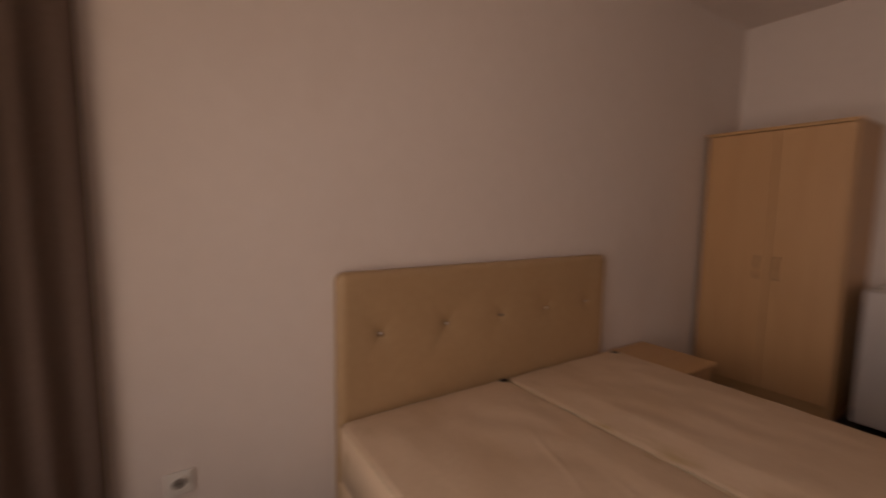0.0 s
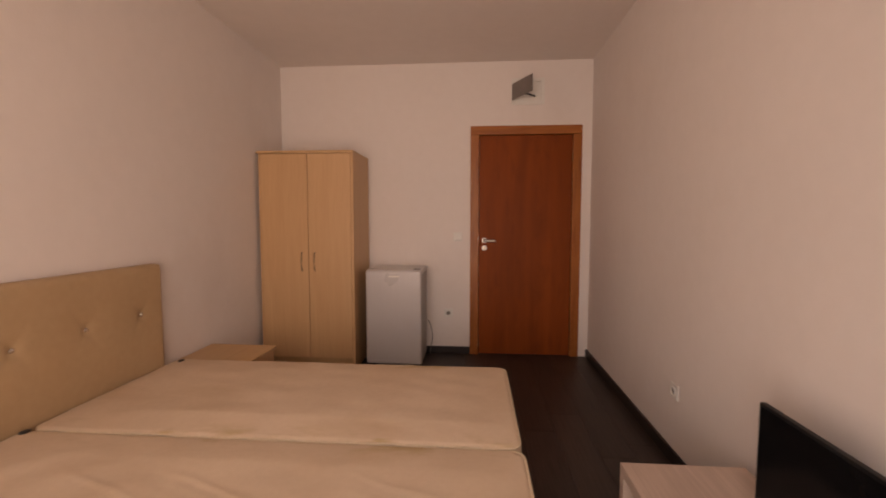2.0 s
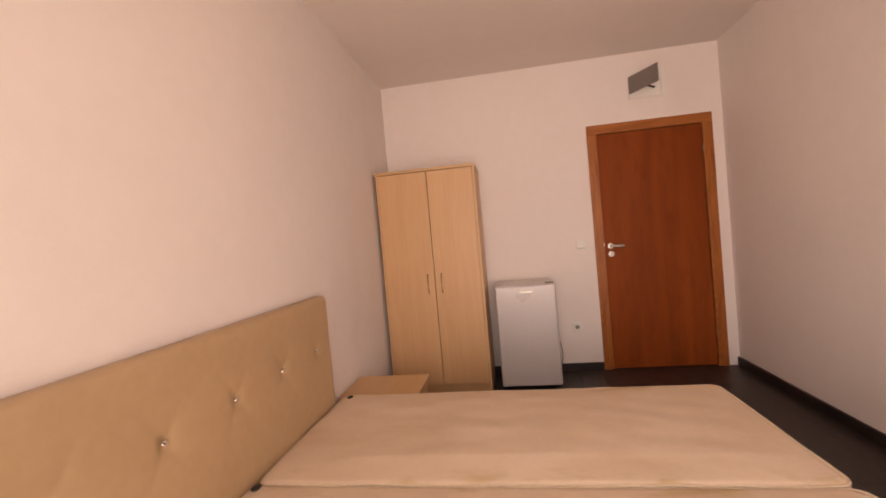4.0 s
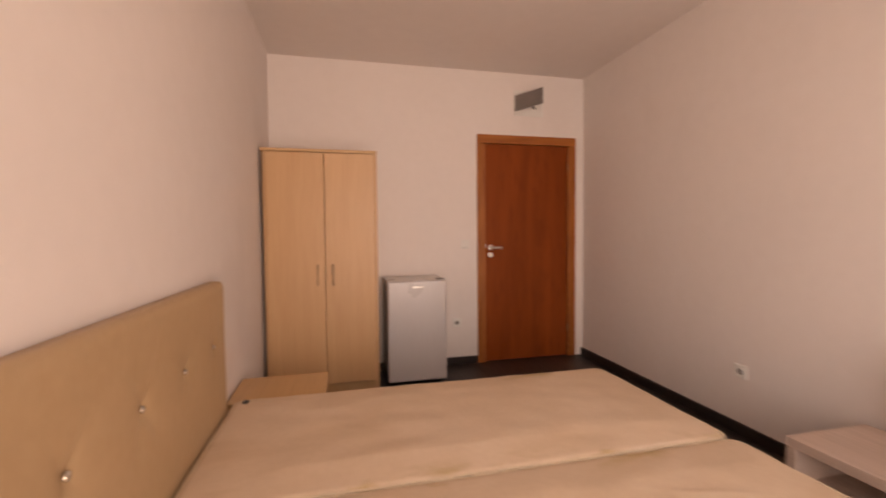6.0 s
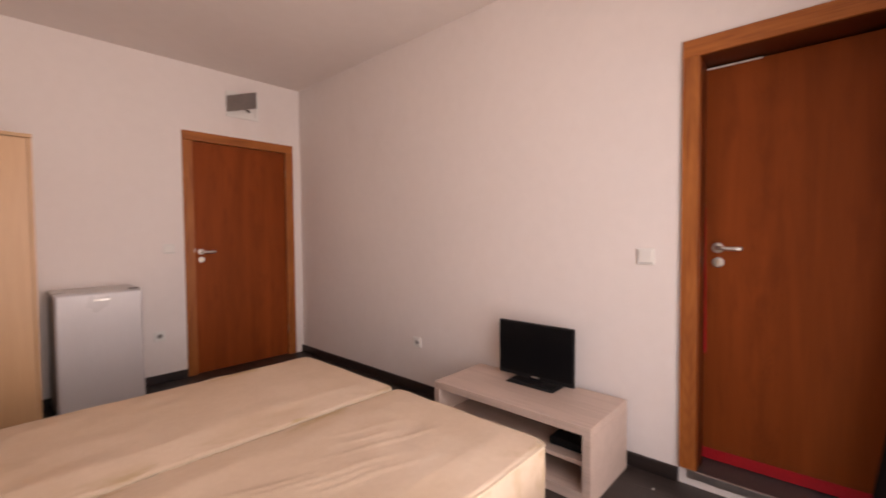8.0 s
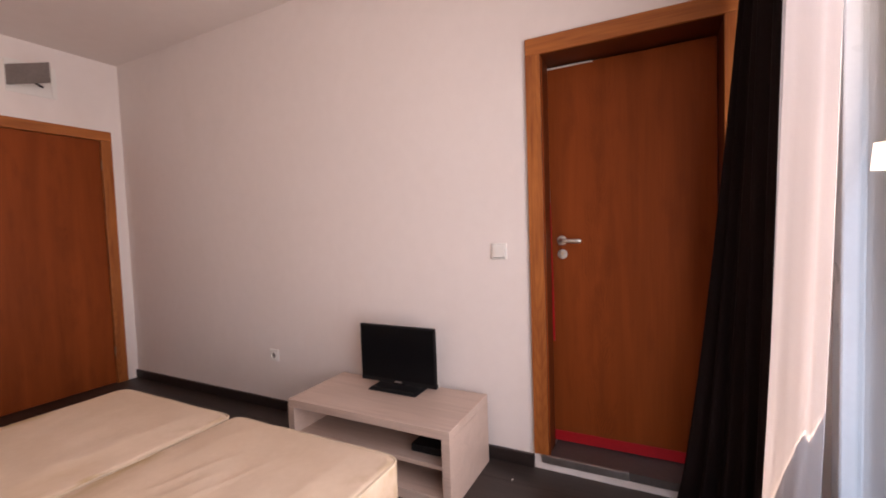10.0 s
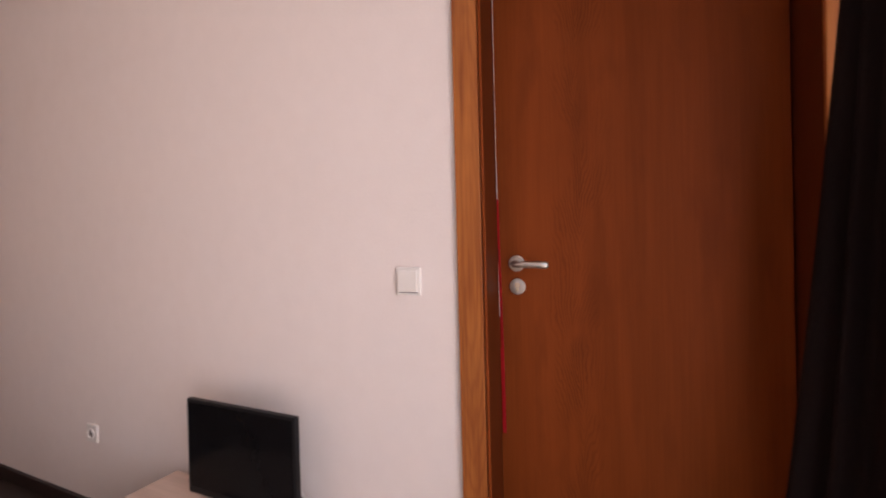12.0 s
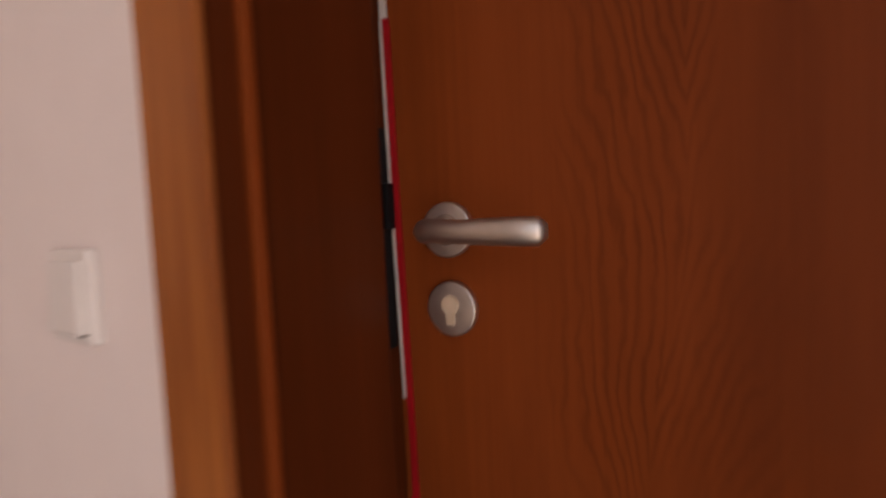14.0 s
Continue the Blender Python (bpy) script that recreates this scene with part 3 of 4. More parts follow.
def soft_block(name, lx, ly, z0, z1, mat, parent, r=0.05, sag=0.008, seed=0, puff=0.0):
    """A padded block with rounded corners, slightly uneven top; local x, y from 0."""
    bm = bmesh.new()
    nx, ny = 200, 92
    def corner(u, v):
        x, y = u * lx, v * ly
        dx, dy = max(r - x, x - (lx - r), 0), max(r - y, y - (ly - r), 0)
        if dx > 0 and dy > 0:
            k = r / math.hypot(dx, dy) if math.hypot(dx, dy) > r else 1.0
            x = (r - dx * k if x < r else lx - r + dx * k)
            y = (r - dy * k if y < r else ly - r + dy * k)
        return x, y
    e = 0.022
    layers = []
    for inset, z in ((0.0, z0), (0.0, z1 - e), (0.003, z1 - e * 0.55), (0.009, z1 - e * 0.2), (0.02, z1)):
        g = {}
        for i in range(nx + 1):
            for j in range(ny + 1):
                if z < z1 and 0 < i < nx and 0 < j < ny:
                    continue
                x, y = corner(i / nx, j / ny)
                x = inset + x * (lx - 2 * inset) / lx
                y = inset + y * (ly - 2 * inset) / ly
                h = 0.0
                if z == z1:
                    w = min(i, nx - i, 23) / 23 * min(j, ny - j, 16) / 16
                    cr = sum(0.0027 * math.exp(-(((x - cx) * 0.34 + (y - cy) * 0.94 + 0.02 * noise.noise((x * 5, y * 5, seed))) / 0.011) ** 2) * math.exp(-(((x - cx) * 0.94 - (y - cy) * 0.34) / ln) ** 2) for cx, cy, ln in CREASES) if seed > 4 else 0.0
                    h = w * (puff + cr + sag * (noise.noise((x * 2.3 + seed, y * 2.6, seed)) + 0.55 * noise.noise((x * 7 + seed, y * 9, 3.1 + seed))))
                bulge = 0.006 * noise.noise((x * 3, y * 3, z * 7 + seed)) if z < z1 - e and z > z0 else 0
                g[i, j] = bm.verts.new((x + bulge, y + bulge, z + h))
        layers.append(g)
    ring = [(i, 0) for i in range(nx)] + [(nx, j) for j in range(ny)] + [(i, ny) for i in range(nx, 0, -1)] + [(0, j) for j in range(ny, 0, -1)]
    for a, b in zip(layers, layers[1:]):
        for k in range(len(ring)):
            p, q = ring[k], ring[(k + 1) % len(ring)]
            bm.faces.new((a[p], a[q], b[q], b[p]))
    top = layers[-1]
    for i in range(nx):
        for j in range(ny):
            bm.faces.new((top[i, j], top[i + 1, j], top[i + 1, j + 1], top[i, j + 1]))
    bm.faces.new([layers[0][p] for p in reversed(ring)])
    return put(name, bm, mat, parent, True)


def welt(name, lx, ly, z, parent, r=0.05, rad=0.005, seed=0.0):
    """Piping round the top edge."""
    bm = bmesh.new()
    pts = []
    for cx, cy, a0 in ((lx - r, r, -90), (lx - r, ly - r, 0), (r, ly - r, 90), (r, r, 180)):
        for k in range(6):
            a = radians(a0 + 18 * k)
            pts.append(Vector((cx + (r - 0.004) * math.cos(a), cy + (r - 0.004) * math.sin(a), z)))
    full = []
    for p, q in zip(pts, pts[1:] + pts[:1]):
        m = max(1, int((q - p).length / 0.04))
        full += [p.lerp(q, k / m) for k in range(m)]
    for p in full:
        p.z += 0.004 * noise.noise((p.x * 8, p.y * 8, seed))
    n, rings = 8, []
    for i, p in enumerate(full):
        d = (full[(i + 1) % len(full)] - full[i - 1]).normalized()
        side = Vector((d.y, -d.x, 0))
        rings.append([bm.verts.new(p + rad * (side * math.cos(6.2832 * k / n) + Vector((0, 0, 1)) * math.sin(6.2832 * k / n))) for k in range(n)])
    for a, b in zip(rings, rings[1:] + rings[:1]):
        for k in range(n):
            bm.faces.new((a[k], a[(k + 1) % n], b[(k + 1) % n], b[k]))
    return put(name, bm, PIPING, parent, True)


def bed(x, y, lx, ly, seed, mark):
    b = base_empty("bed", (x, y, 0), "bare cream upholstered single bed, pushed against its twin and the headboard", "bed", "twin beds")
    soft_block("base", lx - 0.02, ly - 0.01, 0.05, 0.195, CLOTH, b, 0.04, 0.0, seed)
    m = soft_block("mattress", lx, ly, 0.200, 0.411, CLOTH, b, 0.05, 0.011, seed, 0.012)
    tagged(m, "bare cream mattress with faint creases")
    welt("piping", lx, ly, 0.402, b, seed=seed)
    welt("piping", lx, ly, 0.212, b, seed=seed + 4, rad=0.004)
    for fx in (0.08, lx - 0.1):
        for fy in (0.08, ly - 0.09):
            bm = bmesh.new()
            add_tube(bm, (fx, fy, F), (fx, fy, 0.052), 0.02, 0.025, 16)
            put("foot", bm, BLACK, b)
    bm = bmesh.new()
    bmesh.ops.create_uvsphere(bm, u_segments=16, v_segments=8, radius=1, matrix=Matrix.Translation((mark[0], mark[1], 0.416)) @ Matrix.Diagonal((0.016, 0.022, 0.004, 1)))
    tagged(put("eyelet", bm, DARKHOLE, b, True), "small dark vent eyelet")
    return b


bed(0.070, -2.446, 1.928, 0.855, 1.7, (0.055, 0.80))
bed(0.070, -3.303, 1.934, 0.850, 6.2, (0.03, 0.82))

# headboard with a row of clear buttons drawn into the padding
hb = base_empty("headboard", (0.0, -2.48, 0), "wide tan leatherette headboard with a row of shiny buttons", "headboard")
bm = bmesh.new()
HY0, HY1, HZ0, HZ1 = -3.287, -1.672, 0.04, 0.985
BUT = [-3.11, -2.787, -2.468, -2.153, -1.831]
ny, nz = 170, 60
front = {}
for i in range(ny + 1):
    for j in range(nz + 1):
        y, z = HY0 + (HY1 - HY0) * i / ny, HZ0 + (HZ1 - HZ0) * j / nz
        edge = min(i / ny * (HY1 - HY0), (1 - i / ny) * (HY1 - HY0), (1 - j / nz) * (HZ1 - HZ0), 0.03)
        x = 0.058 - 0.014 * (1 - edge / 0.03) ** 2
        for by in BUT:
            d = math.hypot(y - by, z - 0.726)
            x -= 0.010 * math.exp(-(d / 0.022) ** 2) + 0.006 * math.exp(-(d / 0.07) ** 2)
            for s in (-1, 1):
                u, v = (y - by) * 0.83 + s * (z - 0.726) * 0.55, -(y - by) * 0.55 * s + (z - 0.726) * 0.83
                x -= 0.0030 * math.exp(-(u / 0.010) ** 2) * math.exp(-(v / 0.13) ** 2)
        x += 0.0025 * noise.noise((y * 3, z * 3, 0.4))
        rc = 0.035
        cy = HY0 + rc if y < HY0 + rc else HY1 - rc if y > HY1 - rc else None
        if cy is not None and z > HZ1 - rc:
            dy, dz = y - cy, z - (HZ1 - rc)
            far = max(abs(dy), dz) / max(math.hypot(dy, dz), 1e-6)
            y, z = cy + dy * far, HZ1 - rc + dz * far
        front[i, j] = bm.verts.new((x, y + 2.48, z))
back = {}
rim = [(i, 0) for i in range(ny)] + [(ny, j) for j in range(nz)] + [(i, nz) for i in range(ny, 0, -1)] + [(0, j) for j in range(nz, 0, -1)]
for p in rim:
    c = front[p].co
    back[p] = bm.verts.new((0.004, c.y, c.z))
for i in range(ny):
    for j in range(nz):
        bm.faces.new((front[i, j], front[i + 1, j], front[i + 1, j + 1], front[i, j + 1]))
for k in range(len(rim)):
    p, q = rim[k], rim[(k + 1) % len(rim)]
    bm.faces.new((front[p], back[p], back[q], front[q]))
bm.faces.new([back[p] for p in rim])
put("padding", bm, HIDE, hb, True)
for by in BUT:
    bm = bmesh.new()
    bmesh.ops.create_icosphere(bm, subdivisions=2, radius=0.0115, matrix=Matrix.Translation((0.048, by + 2.48, 0.726)) @ Matrix.Diagonal((0.6, 1, 1, 1)))
    put("button", bm, CRYSTAL, hb)
for fy in (-3.2, -1.76):
    box("leg", (0.006, fy + 2.48 - 0.03, F), (0.04, fy + 2.48 + 0.03, 0.042), BLACK, 0.002, hb)

# ---- wardrobe, bedside table, fridge ----
wd = base_empty("wardrobe", (0.42, -0.27, 0), "pale beech two-door wardrobe with slim bow handles", "wardrobe")


def wpart(name, lo, hi, mat, bev=0.0015, parent=None, o=(0.42, -0.27, 0), seg=2):
    lo, hi = [a - b for a, b in zip(lo, o)], [a - b for a, b in zip(hi, o)]
    return box(name, lo, hi, mat, bev, parent, seg)


X0, X1, Y0, Y1, ZT = 0.018, 0.828, -0.520, -0.018, 1.798
wpart("side_panel", (X0 + 0.014, Y0, F), (X0 + 0.030, Y1, ZT - 0.022), BEECH, parent=wd)
wpart("side_panel", (X1 - 0.018, Y0, F), (X1, Y1, ZT - 0.022), BEECH, parent=wd)
wpart("top_panel", (X0 - 0.002, Y0 - 0.004, ZT - 0.0215), (X1 + 0.002, Y1, ZT), BEECH_H, parent=wd)
wpart("back_panel", (X0 + 0.031, Y1 - 0.006, 0.05), (X1 - 0.019, Y1 - 0.001, ZT - 0.022), BEECH, 0, wd)
wpart("plinth", (X0 + 0.031, Y0 + 0.03, F), (X1 - 0.019, Y0 + 0.045, 0.07), BEECH_H, 0, wd)
wpart("bottom_panel", (X0 + 0.031, Y0 + 0.022, 0.0705), (X1 - 0.019, Y1 - 0.007, 0.088), BEECH_H, 0, wd)
xm = 0.446
for a, b, hx in ((X0 + 0.0325, xm - 0.0025, 0.392), (xm + 0.0025, X1 - 0.0205, 0.500)):
    dr = wpart("door", (a, Y0 - 0.002, 0.075), (b, Y0 + 0.016, ZT - 0.026), BEECH, parent=wd)
    c = dr.location
    bm = bmesh.new()
    yy = Y0 - 0.002 - (-0.27) - c.y
    pts = [(hx - 0.42 - c.x, yy - d, z - c.z) for d, z in ((0, 0.81), (0.018, 0.818), (0.025, 0.85), (0.027, 0.885), (0.025, 0.92), (0.018, 0.952), (0, 0.96))]
    add_bent(bm, pts, [(0.005, 0.005)] * 7, 10)
    tagged(put("handle", bm, BRONZE, dr, True), "slim bronze bow handle")

ns = base_empty("bedside_table", (0.26, -1.36, 0), "small pale beech bedside table between bed and wardrobe", "bedside table")
NX0, NX1, NY0, NY1, NZ = 0.02, 0.467, -1.555, -1.19, 0.378
o = (0.26, -1.36, 0)
wpart("top_panel", (NX0 - 0.005, NY0 - 0.005, NZ - 0.022), (NX1 + 0.01, NY1 + 0.005, NZ), BEECH_H, 0.002, ns, o)
wpart("side_panel", (NX0, NY0, F), (NX1 - 0.01, NY0 + 0.018, NZ - 0.0225), BEECH, 0.001, ns, o)
wpart("side_panel", (NX0, NY1 - 0.018, F), (NX1 - 0.01, NY1, NZ - 0.0225), BEECH, 0.001, ns, o)
wpart("back_panel", (NX0, NY0 + 0.0185, 0.02), (NX0 + 0.01, NY1 - 0.0185, NZ - 0.0225), BEECH, 0, ns, o)
wpart("drawer", (NX1 - 0.03, NY0 + 0.021, 0.20), (NX1 - 0.008, NY1 - 0.021, NZ - 0.027), BEECH, 0.001, ns, o)
wpart("shelf", (NX0 + 0.011, NY0 + 0.0185, 0.06), (NX1 - 0.012, NY1 - 0.0185, 0.078), BEECH_H, 0, ns, o)

fr = base_empty("fridge", (1.15, -0.22, 0), "small silver-fronted refrigerator with a pale top", "refrigerator")
o = (1.15, -0.22, 0)
FX0, FX1, FY = 0.902, 1.376, -0.445
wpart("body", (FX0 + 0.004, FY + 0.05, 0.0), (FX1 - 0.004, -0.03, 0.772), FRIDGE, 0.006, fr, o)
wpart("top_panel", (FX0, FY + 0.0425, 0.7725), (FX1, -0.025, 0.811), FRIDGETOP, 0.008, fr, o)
fd = wpart("door", (FX0 + 0.001, FY, 0.008), (FX1 - 0.001, FY + 0.042, 0.808), SILVER, 0.016, fr, o, 4)
wpart("door_seal", (FX0 + 0.012, FY + 0.042, 0.02), (FX1 - 0.012, FY + 0.05, 0.76), SEAL, 0, fr, o)
wpart("badge", (1.10, FY - 0.003, 0.752), (1.19, FY - 0.0002, 0.766), CHROME, 0.001, fr, o)
wpart("hinge_cover", (FX1 - 0.075, FY + 0.044, 0.8112), (FX1 - 0.010, FY + 0.075, 0.820), GREY, 0.002, fr, o)
for fx in (FX0 + 0.05, FX1 - 0.05):
    for fy in (FY + 0.09, -0.08):
        bm = bmesh.new()
        add_tube(bm, (fx - 1.15, fy + 0.22, F), (fx - 1.15, fy + 0.22, 0.002), 0.018, n=14)
        put("foot", bm, BLACK, fr)

# ---- television bench ----
tb = base_empty("tv_bench", (2.53, -2.89, 0), "low open limed-wood television bench with one shelf", "tv bench")
o = (2.53, -2.89, 0)
BX0, BX1, BY0, BY1, BZ = 2.368, 2.812, -3.300, -2.362, 0.327
wpart("top_panel", (BX0, BY0, BZ - 0.04), (BX1, BY1, BZ), LIMED, 0.002, tb, o)
wpart("side_panel", (BX0, BY0, F), (BX1, BY0 + 0.04, BZ - 0.0405), LIMED, 0.002, tb, o)
wpart("side_panel", (BX0, BY1 - 0.04, F), (BX1, BY1, BZ - 0.0405), LIMED, 0.002, tb, o)
wpart("shelf", (BX0 + 0.03, BY0 + 0.0405, 0.132), (BX1 - 0.01, BY1 - 0.0405, 0.150), LIMED, 0.001, tb, o)
wpart("bottom_panel", (BX0 + 0.005, BY0 + 0.0405, F), (BX1 - 0.01, BY1 - 0.0405, 0.022), LIMED, 0.001, tb, o)

tv = base_empty("television", (2.66, -2.83, BZ), "small black flat-screen television on its foot", "television")
o = (2.66, -2.83, BZ)
TVX = 2.715
wpart("case", (TVX - 0.012, -3.062, 0.353), (TVX + 0.008, -2.588, 0.669), BLACK, 0.003, tv, o)
wpart("screen", (TVX - 0.0135, -3.052, 0.376), (TVX - 0.0122, -2.598, 0.659), SCREEN, 0, tv, o)
wpart("back_shell", (TVX + 0.0082, -2.98, 0.40), (TVX + 0.045, -2.68, 0.61), BLACK, 0.01, tv, o)
wpart("neck", (TVX - 0.005, -2.87, BZ + 0.016), (TVX + 0.018, -2.79, 0.358), BLACK, 0.004, tv, o)
bm = bmesh.new()
add_box(bm, (-0.085, -0.150, 0.0005), (0.065, 0.150, 0.017), 0.005, 3)
for v in bm.verts:
    if v.co.z > 0.01:
        v.co.x, v.co.y = v.co.x * 0.86, v.co.y * 0.93
put("foot", bm, BLACK, tv, at=(TVX - 2.66, 0.0, 0.0))
wpart("badge", (TVX - 0.0148, -2.852, 0.361), (TVX - 0.0123, -2.808, 0.368), CHROME, 0, tv, o)

tagged(box("set_top_box", (2.46, -3.245, 0.1505), (2.61, -3.05, 0.188), BLACK, 0.005), "small black receiver box on the bench shelf", "receiver")


def cable(label, points, radius, mat):
    e = base_empty("cable", points[-1], label, "cable", "cables")
    o = Vector(points[-1])
    pts = [Vector(p) - o for p in points]
    smooth = []
    for k in range(len(pts) - 1):
        a, b, c, d = pts[max(k - 1, 0)], pts[k], pts[k + 1], pts[min(k + 2, len(pts) - 1)]
        for n in range(6):
            t = n / 6
            smooth.append(0.5 * (2 * b + (c - a) * t + (2 * a - 5 * b + 4 * c - d) * t * t + (3 * b - a - 3 * c + d) * t ** 3))
    smooth.append(pts[-1])
    bm = bmesh.new()
    add_bent(bm, smooth, [(radius, radius)] * len(smooth), 8)
    put("cord", bm, mat, e, True)
    return e


cable("black power cord hanging behind the television", [(2.765, -2.86, 0.43), (2.80, -2.92, 0.41), (2.795, -3.00, 0.36), (2.785, -3.03, 0.334), (2.79, -2.99, 0.333), (2.822, -2.97, 0.325),
       (2.833, -2.96, 0.20), (2.828, -2.92, 0.0)], 0.004, BLACK)
cable("white aerial cord hanging behind the television", [(2.765, -2.80, 0.46), (2.81, -2.90, 0.42), (2.795, -3.00, 0.38), (2.785, -3.035, 0.336), (2.795, -2.97, 0.333),
       (2.822, -2.90, 0.325), (2.833, -2.86, 0.25), (2.828, -2.82, 0.0)], 0.0035, PLASTIC)
cable("thin dark power cord looped beside the fridge", [(1.386, -0.05, 0.30), (1.405, -0.045, 0.27), (1.425, -0.045, 0.19), (1.428, -0.045, 0.12), (1.412, -0.045, 0.05), (1.405, -0.045, F + 0.004)], 0.0035, GREY)
bm = bmesh.new()
bmesh.ops.create_icosphere(bm, subdivisions=1, radius=0.007, matrix=Matrix.Diagonal((1.3, 0.8, 0.4, 1)))
tagged(put("plaster_chip", bm, PLASTIC, at=(2.70, -3.46, F + 0.0028)), "tiny white plaster chip on the dark floor", "debris")


# ---- wall fittings ----
def frame_of(at, out):
    """Matrix: local z out of the wall, local y up."""
    out = Vector(out)
    right = Vector((0, 0, 1)).cross(out)
    m = Matrix((right, Vector((0, 0, 1)), out)).transposed().to_4x4()
    return Matrix.Translation(at) @ m


def socket(at, out):
    s = base_empty("power_socket", at, "white round-well wall power socket", "socket", "power sockets")
    s.matrix_world = frame_of(at, out)
    bm = bmesh.new()
    add_box(bm, (-0.040, -0.040, 0.0004), (0.040, 0.040, 0.011), 0.004, 3)
    put("plate", bm, PLASTIC, s)
    bm = bmesh.new()
    n = 32
    prof = ((0.024, 0.0112), (0.024, 0.0155), (0.0215, 0.0165), (0.0200, 0.0150), (0.0195, 0.0114))
    rings = [[bm.verts.new((r * math.cos(6.28318 * k / n), r * math.sin(6.28318 * k / n), z)) for k in range(n)] for r, z in prof]
    for a, b in zip(rings, rings[1:]):
        for k in range(n):
            bm.faces.new((a[k], a[(k + 1) % n], b[(k + 1) % n], b[k]))
    bm.faces.new(rings[-1])
    put("well", bm, PLASTIC, s, True)
    # grey disc paints the shade that a deeper well would have
    bm = bmesh.new()
    add_tube(bm, (0, 0, 0.0111), (0, 0, 0.0117), 0.0192, n=28)
    put("well_floor", bm, SHADEPLASTIC, s)
    for dx in (-0.0095, 0.0095):
        bm = bmesh.new()
        add_tube(bm, (dx, 0, 0.0112), (dx, 0, 0.0124), 0.0036, n=12)
        put("pin_hole", bm, DARKHOLE, s)
    return s


def switch(at, out):
    s = base_empty("light_switch", at, "square white light switch with one rocker", "light switch", "light switches")
    s.matrix_world = frame_of(at, out)
    bm = bmesh.new()
    add_box(bm, (-0.041, -0.041, 0.0004), (0.041, 0.041, 0.010), 0.004, 3)
    put("plate", bm, PLASTIC, s)
    bm = bmesh.new()
    add_box(bm, (-0.031, -0.031, 0.0102), (0.031, 0.031, 0.0135), 0.0015)
    for v in bm.verts:
        if v.co.z > 0.012:
            v.co.z += 0.003 * (0.031 - v.co.y) / 0.062
    put("rocker", bm, PLASTIC, s)
    bm = bmesh.new()
    add_box(bm, (-0.031, -0.0335, 0.0101), (0.031, -0.0312, 0.0112))
    put("gap", bm, DARKHOLE, s)
    return s


socket((1.574, 0, 0.362), (0, -1, 0))
socket((W, -1.722, 0.353), (-1, 0, 0))
socket((0, -3.82, 0.317), (1, 0, 0))
switch((1.659, 0, 1.078), (0, -1, 0))
switch((W, -3.372, 1.060), (-1, 0, 0))

# air vent with its flap hanging loose
vent = base_empty("air_vent", (2.285, 0, 2.38), "square white wall vent with a loose grey flap", "air vent")
bm = bmesh.new()
for lo, hi in (((-0.145, -0.012, -0.115), (-0.115, 0, 0.115)), ((0.115, -0.012, -0.115), (0.145, 0, 0.115)),
               ((-0.1148, -0.012, -0.115), (0.1148, 0, -0.085)), ((-0.1148, -0.012, 0.085), (0.1148, 0, 0.115)), ((-0.1148, -0.004, -0.0848), (0.1148, 0, 0.0848))):
    add_box(bm, lo, hi)
put("frame", bm, PLASTIC, vent)
bm = bmesh.new()
add_box(bm, (0.0, -0.004, -0.070), (0.31, 0.004, 0.070), 0.001)
fl = put("flap", bm, GREY, vent)
fl.matrix_local = Matrix.Translation((-0.14, -0.017, -0.008)) @ pose(0, 0, 0, 0, 0, -63)
bm = bmesh.new()
add_bent(bm, [(-0.075, -0.15, -0.052), (0.0, -0.08, -0.046), (0.06, -0.010, -0.042)], [(0.010, 0.007)] * 3, 8)
tagged(put("stay", bm, DARKHOLE, vent), "dark hinge stay")


# ---- curtains ----
def curtain(name, path_low, path_high, z0, z1, folds, depth, mat, label, seed, thick=0.003):
    """Cloth hung in folds: plan curves at hem and head, blended by height."""
    bm = bmesh.new()
    nu, nz = 150, 26

    def along(path, u):
        p = [Vector(q) for q in path]
        k = min(int(u * (len(p) - 1)), len(p) - 2)
        f = u * (len(p) - 1) - k
        a, b = p[k], p[k + 1]
        d = (p[min(k + 2, len(p) - 1)] - p[max(k - 1, 0)]).normalized()
        return a.lerp(b, f), Vector((-d.y, d.x))
    grid = []
    for j in range(nz + 1):
        t = j / nz
        row = []
        for i in range(nu + 1):
            u = i / nu
            pl, nl = along(path_low, u)
            ph, nh = along(path_high, u)
            s = t ** 0.8
            p, nrm = pl.lerp(ph, s), nl.lerp(nh, s)
            w = folds * u * 6.2832 + 0.8 * noise.noise((u * 4, t * 1.2, seed))
            amp = depth * (0.65 + 0.5 * noise.noise((u * 6, t * 0.7 + 5, seed))) * (1.1 - 0.35 * t)
            p = p + nrm * amp * math.sin(w)
            row.append(bm.verts.new((p.x, p.y, z0 + (z1 - z0) * t)))
        grid.append(row)
    for a, b in zip(grid, grid[1:]):
        for i in range(nu):
            bm.faces.new((a[i], a[i + 1], b[i + 1], b[i]))
    ob = put(name, bm, mat, None, True)
    sol = ob.modifiers.new("thickness", 'SOLIDIFY')
    sol.thickness = thick
    return tagged(ob, label, "curtain", "curtains")


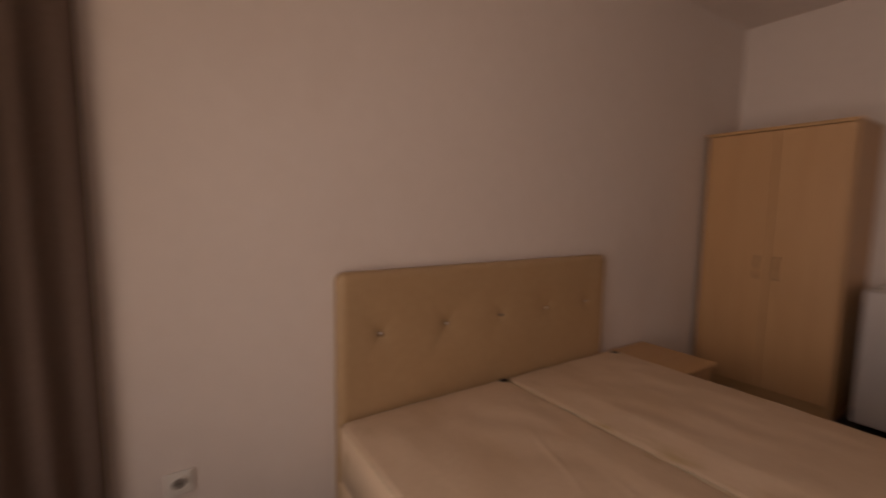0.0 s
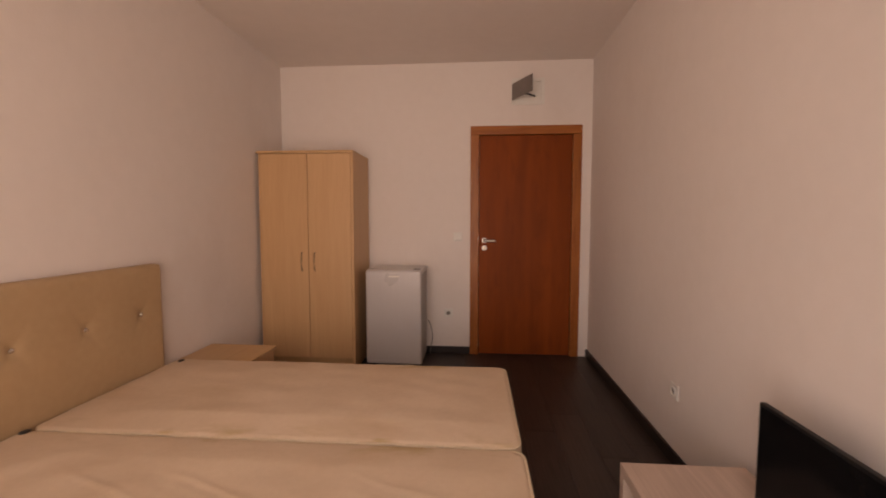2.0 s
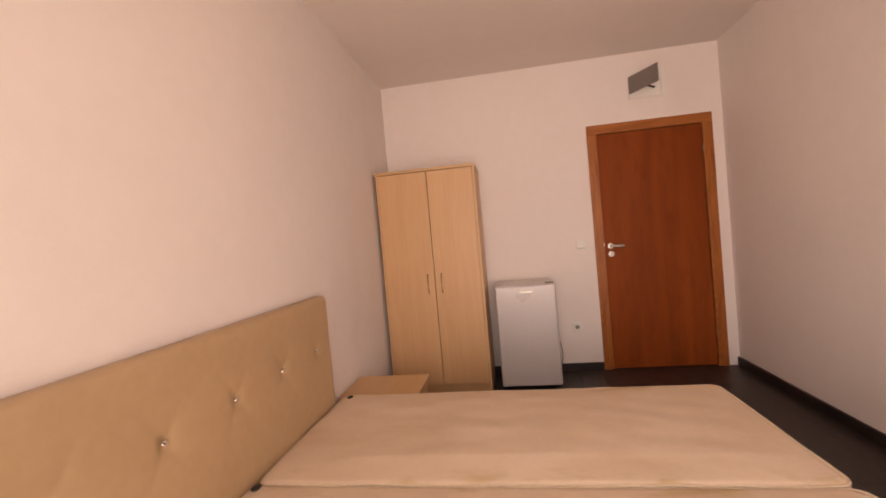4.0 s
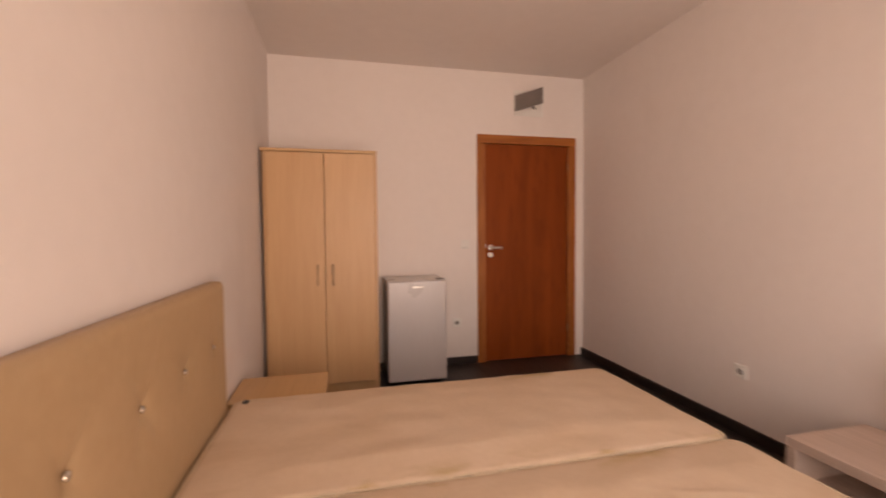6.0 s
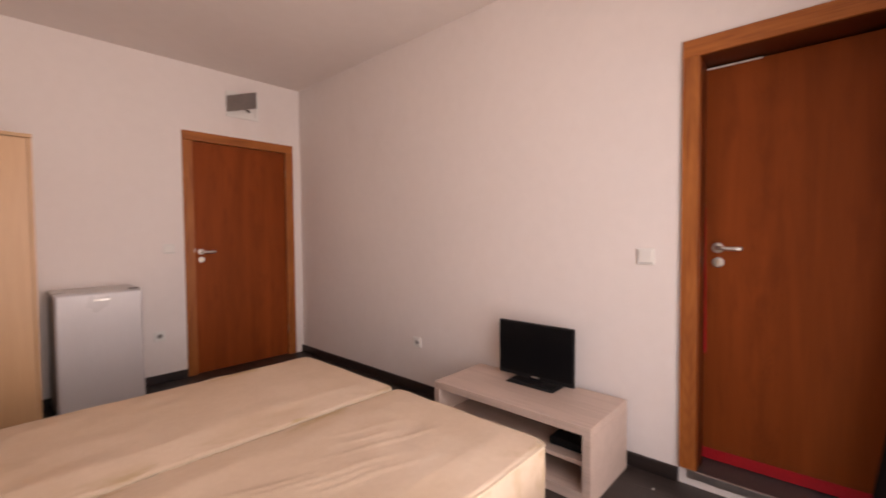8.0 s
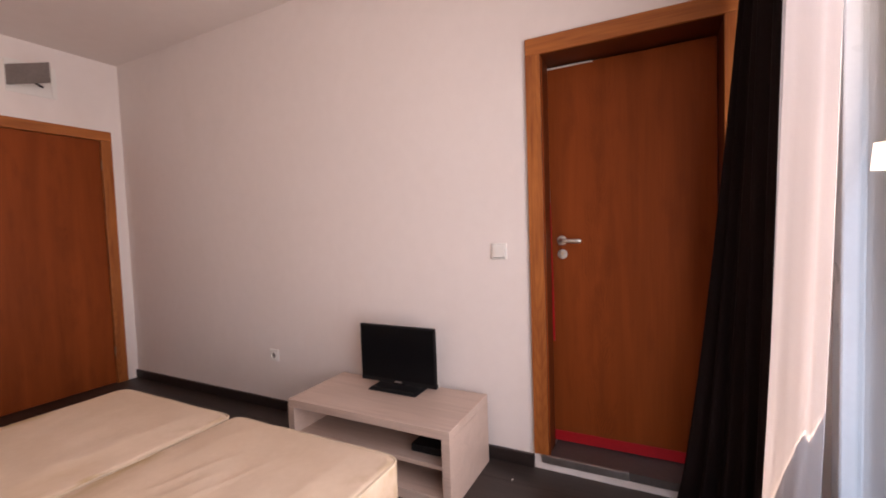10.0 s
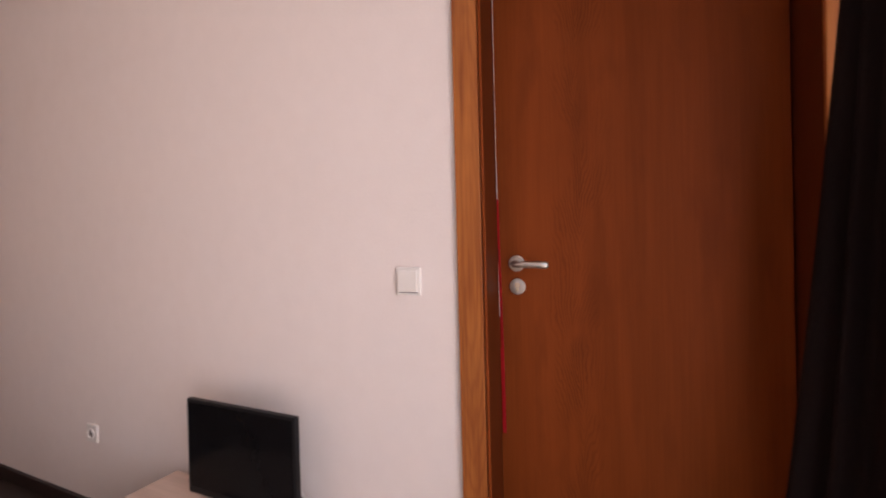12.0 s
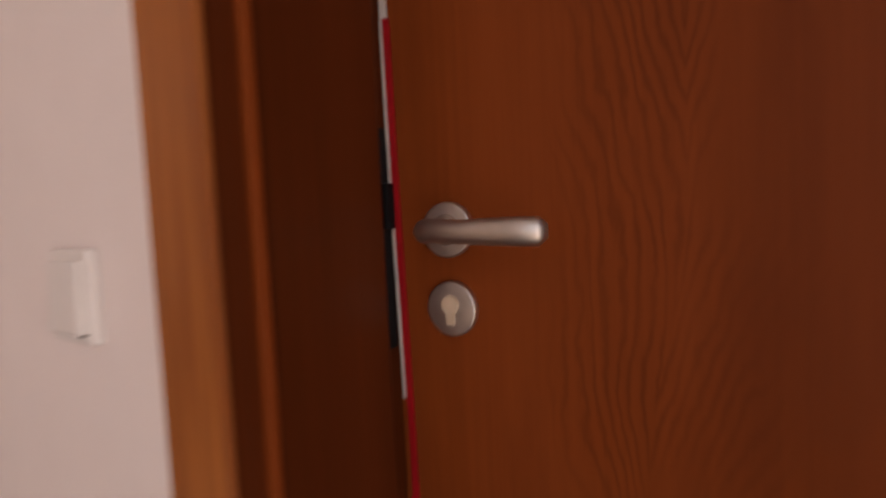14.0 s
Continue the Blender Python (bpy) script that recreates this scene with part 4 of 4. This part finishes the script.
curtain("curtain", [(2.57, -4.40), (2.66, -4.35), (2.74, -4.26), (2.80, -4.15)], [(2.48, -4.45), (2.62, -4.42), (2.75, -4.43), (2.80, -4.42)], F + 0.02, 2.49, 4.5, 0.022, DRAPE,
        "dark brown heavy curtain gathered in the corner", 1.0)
curtain("curtain", [(2.44, -4.51), (2.48, -4.475), (2.52, -4.43), (2.56, -4.385)], [(2.17, -4.505), (2.27, -4.50), (2.37, -4.48), (2.47, -4.46)], F + 0.02, 2.49, 1.6, 0.016, LINING,
        "pale cream lining curtain drawn beside the window", 2.0)
# bed-side curtain: pale cloth with the shade coloured in
curtain("curtain", [(0.035, -4.00), (0.10, -4.12), (0.18, -4.28), (0.26, -4.43)], [(0.035, -4.02), (0.10, -4.16), (0.18, -4.31), (0.28, -4.46)], F + 0.02, 2.49, 4.5, 0.018, SHADED_CLOTH,
        "pale curtain coloured taupe for shade, gathered against the bed-side wall", 3.0)
rail = base_empty("curtain_rail", (1.43, -4.45, 2.50), "slim white ceiling curtain rail", "curtain rail")
box("track", (-1.40, -0.03, -0.004), (1.40, 0.03, 0.020), PVC, 0.003, rail)
for k in (-1.2, 0, 1.2):
    box("bracket", (k - 0.015, -0.015, 0.0205), (k + 0.015, 0.015, TOP - 2.50), PVC, 0.001, rail)

# ---- floor planks ----
floor = bpy.data.objects["floor"]
PW, PL, GAP = 0.192, 1.285, 0.0009
shared = {}
row_n = 0
x = 0.0
while x < W - 0.002:
    w = min(PW, W - x)
    y = SOUTH - random.uniform(0.15, 1.2)
    while y < -0.001:
        a, b = max(y, SOUTH), min(y + PL, 0.0)
        if b - a > 0.02:
            key = (round(w, 4), round(b - a, 2))
            if key not in shared:
                bm = bmesh.new()
                add_box(bm, (-w / 2 + GAP / 2, -(b - a) / 2 + GAP / 2, -0.0115), (w / 2 - GAP / 2, (b - a) / 2 - GAP / 2, 0.0), 0.0007, 1)
                me = bpy.data.meshes.new("plank")
                bm.to_mesh(me)
                bm.free()
                me.materials.append(LAMINATE)
                shared[key] = me
            pk = new("plank", shared[key])
            pk.parent = floor
            pk.matrix_parent_inverse = floor.matrix_basis.inverted()
            pk.location = (x + w / 2, (a + b) / 2, F)
        y += PL
    x += PW
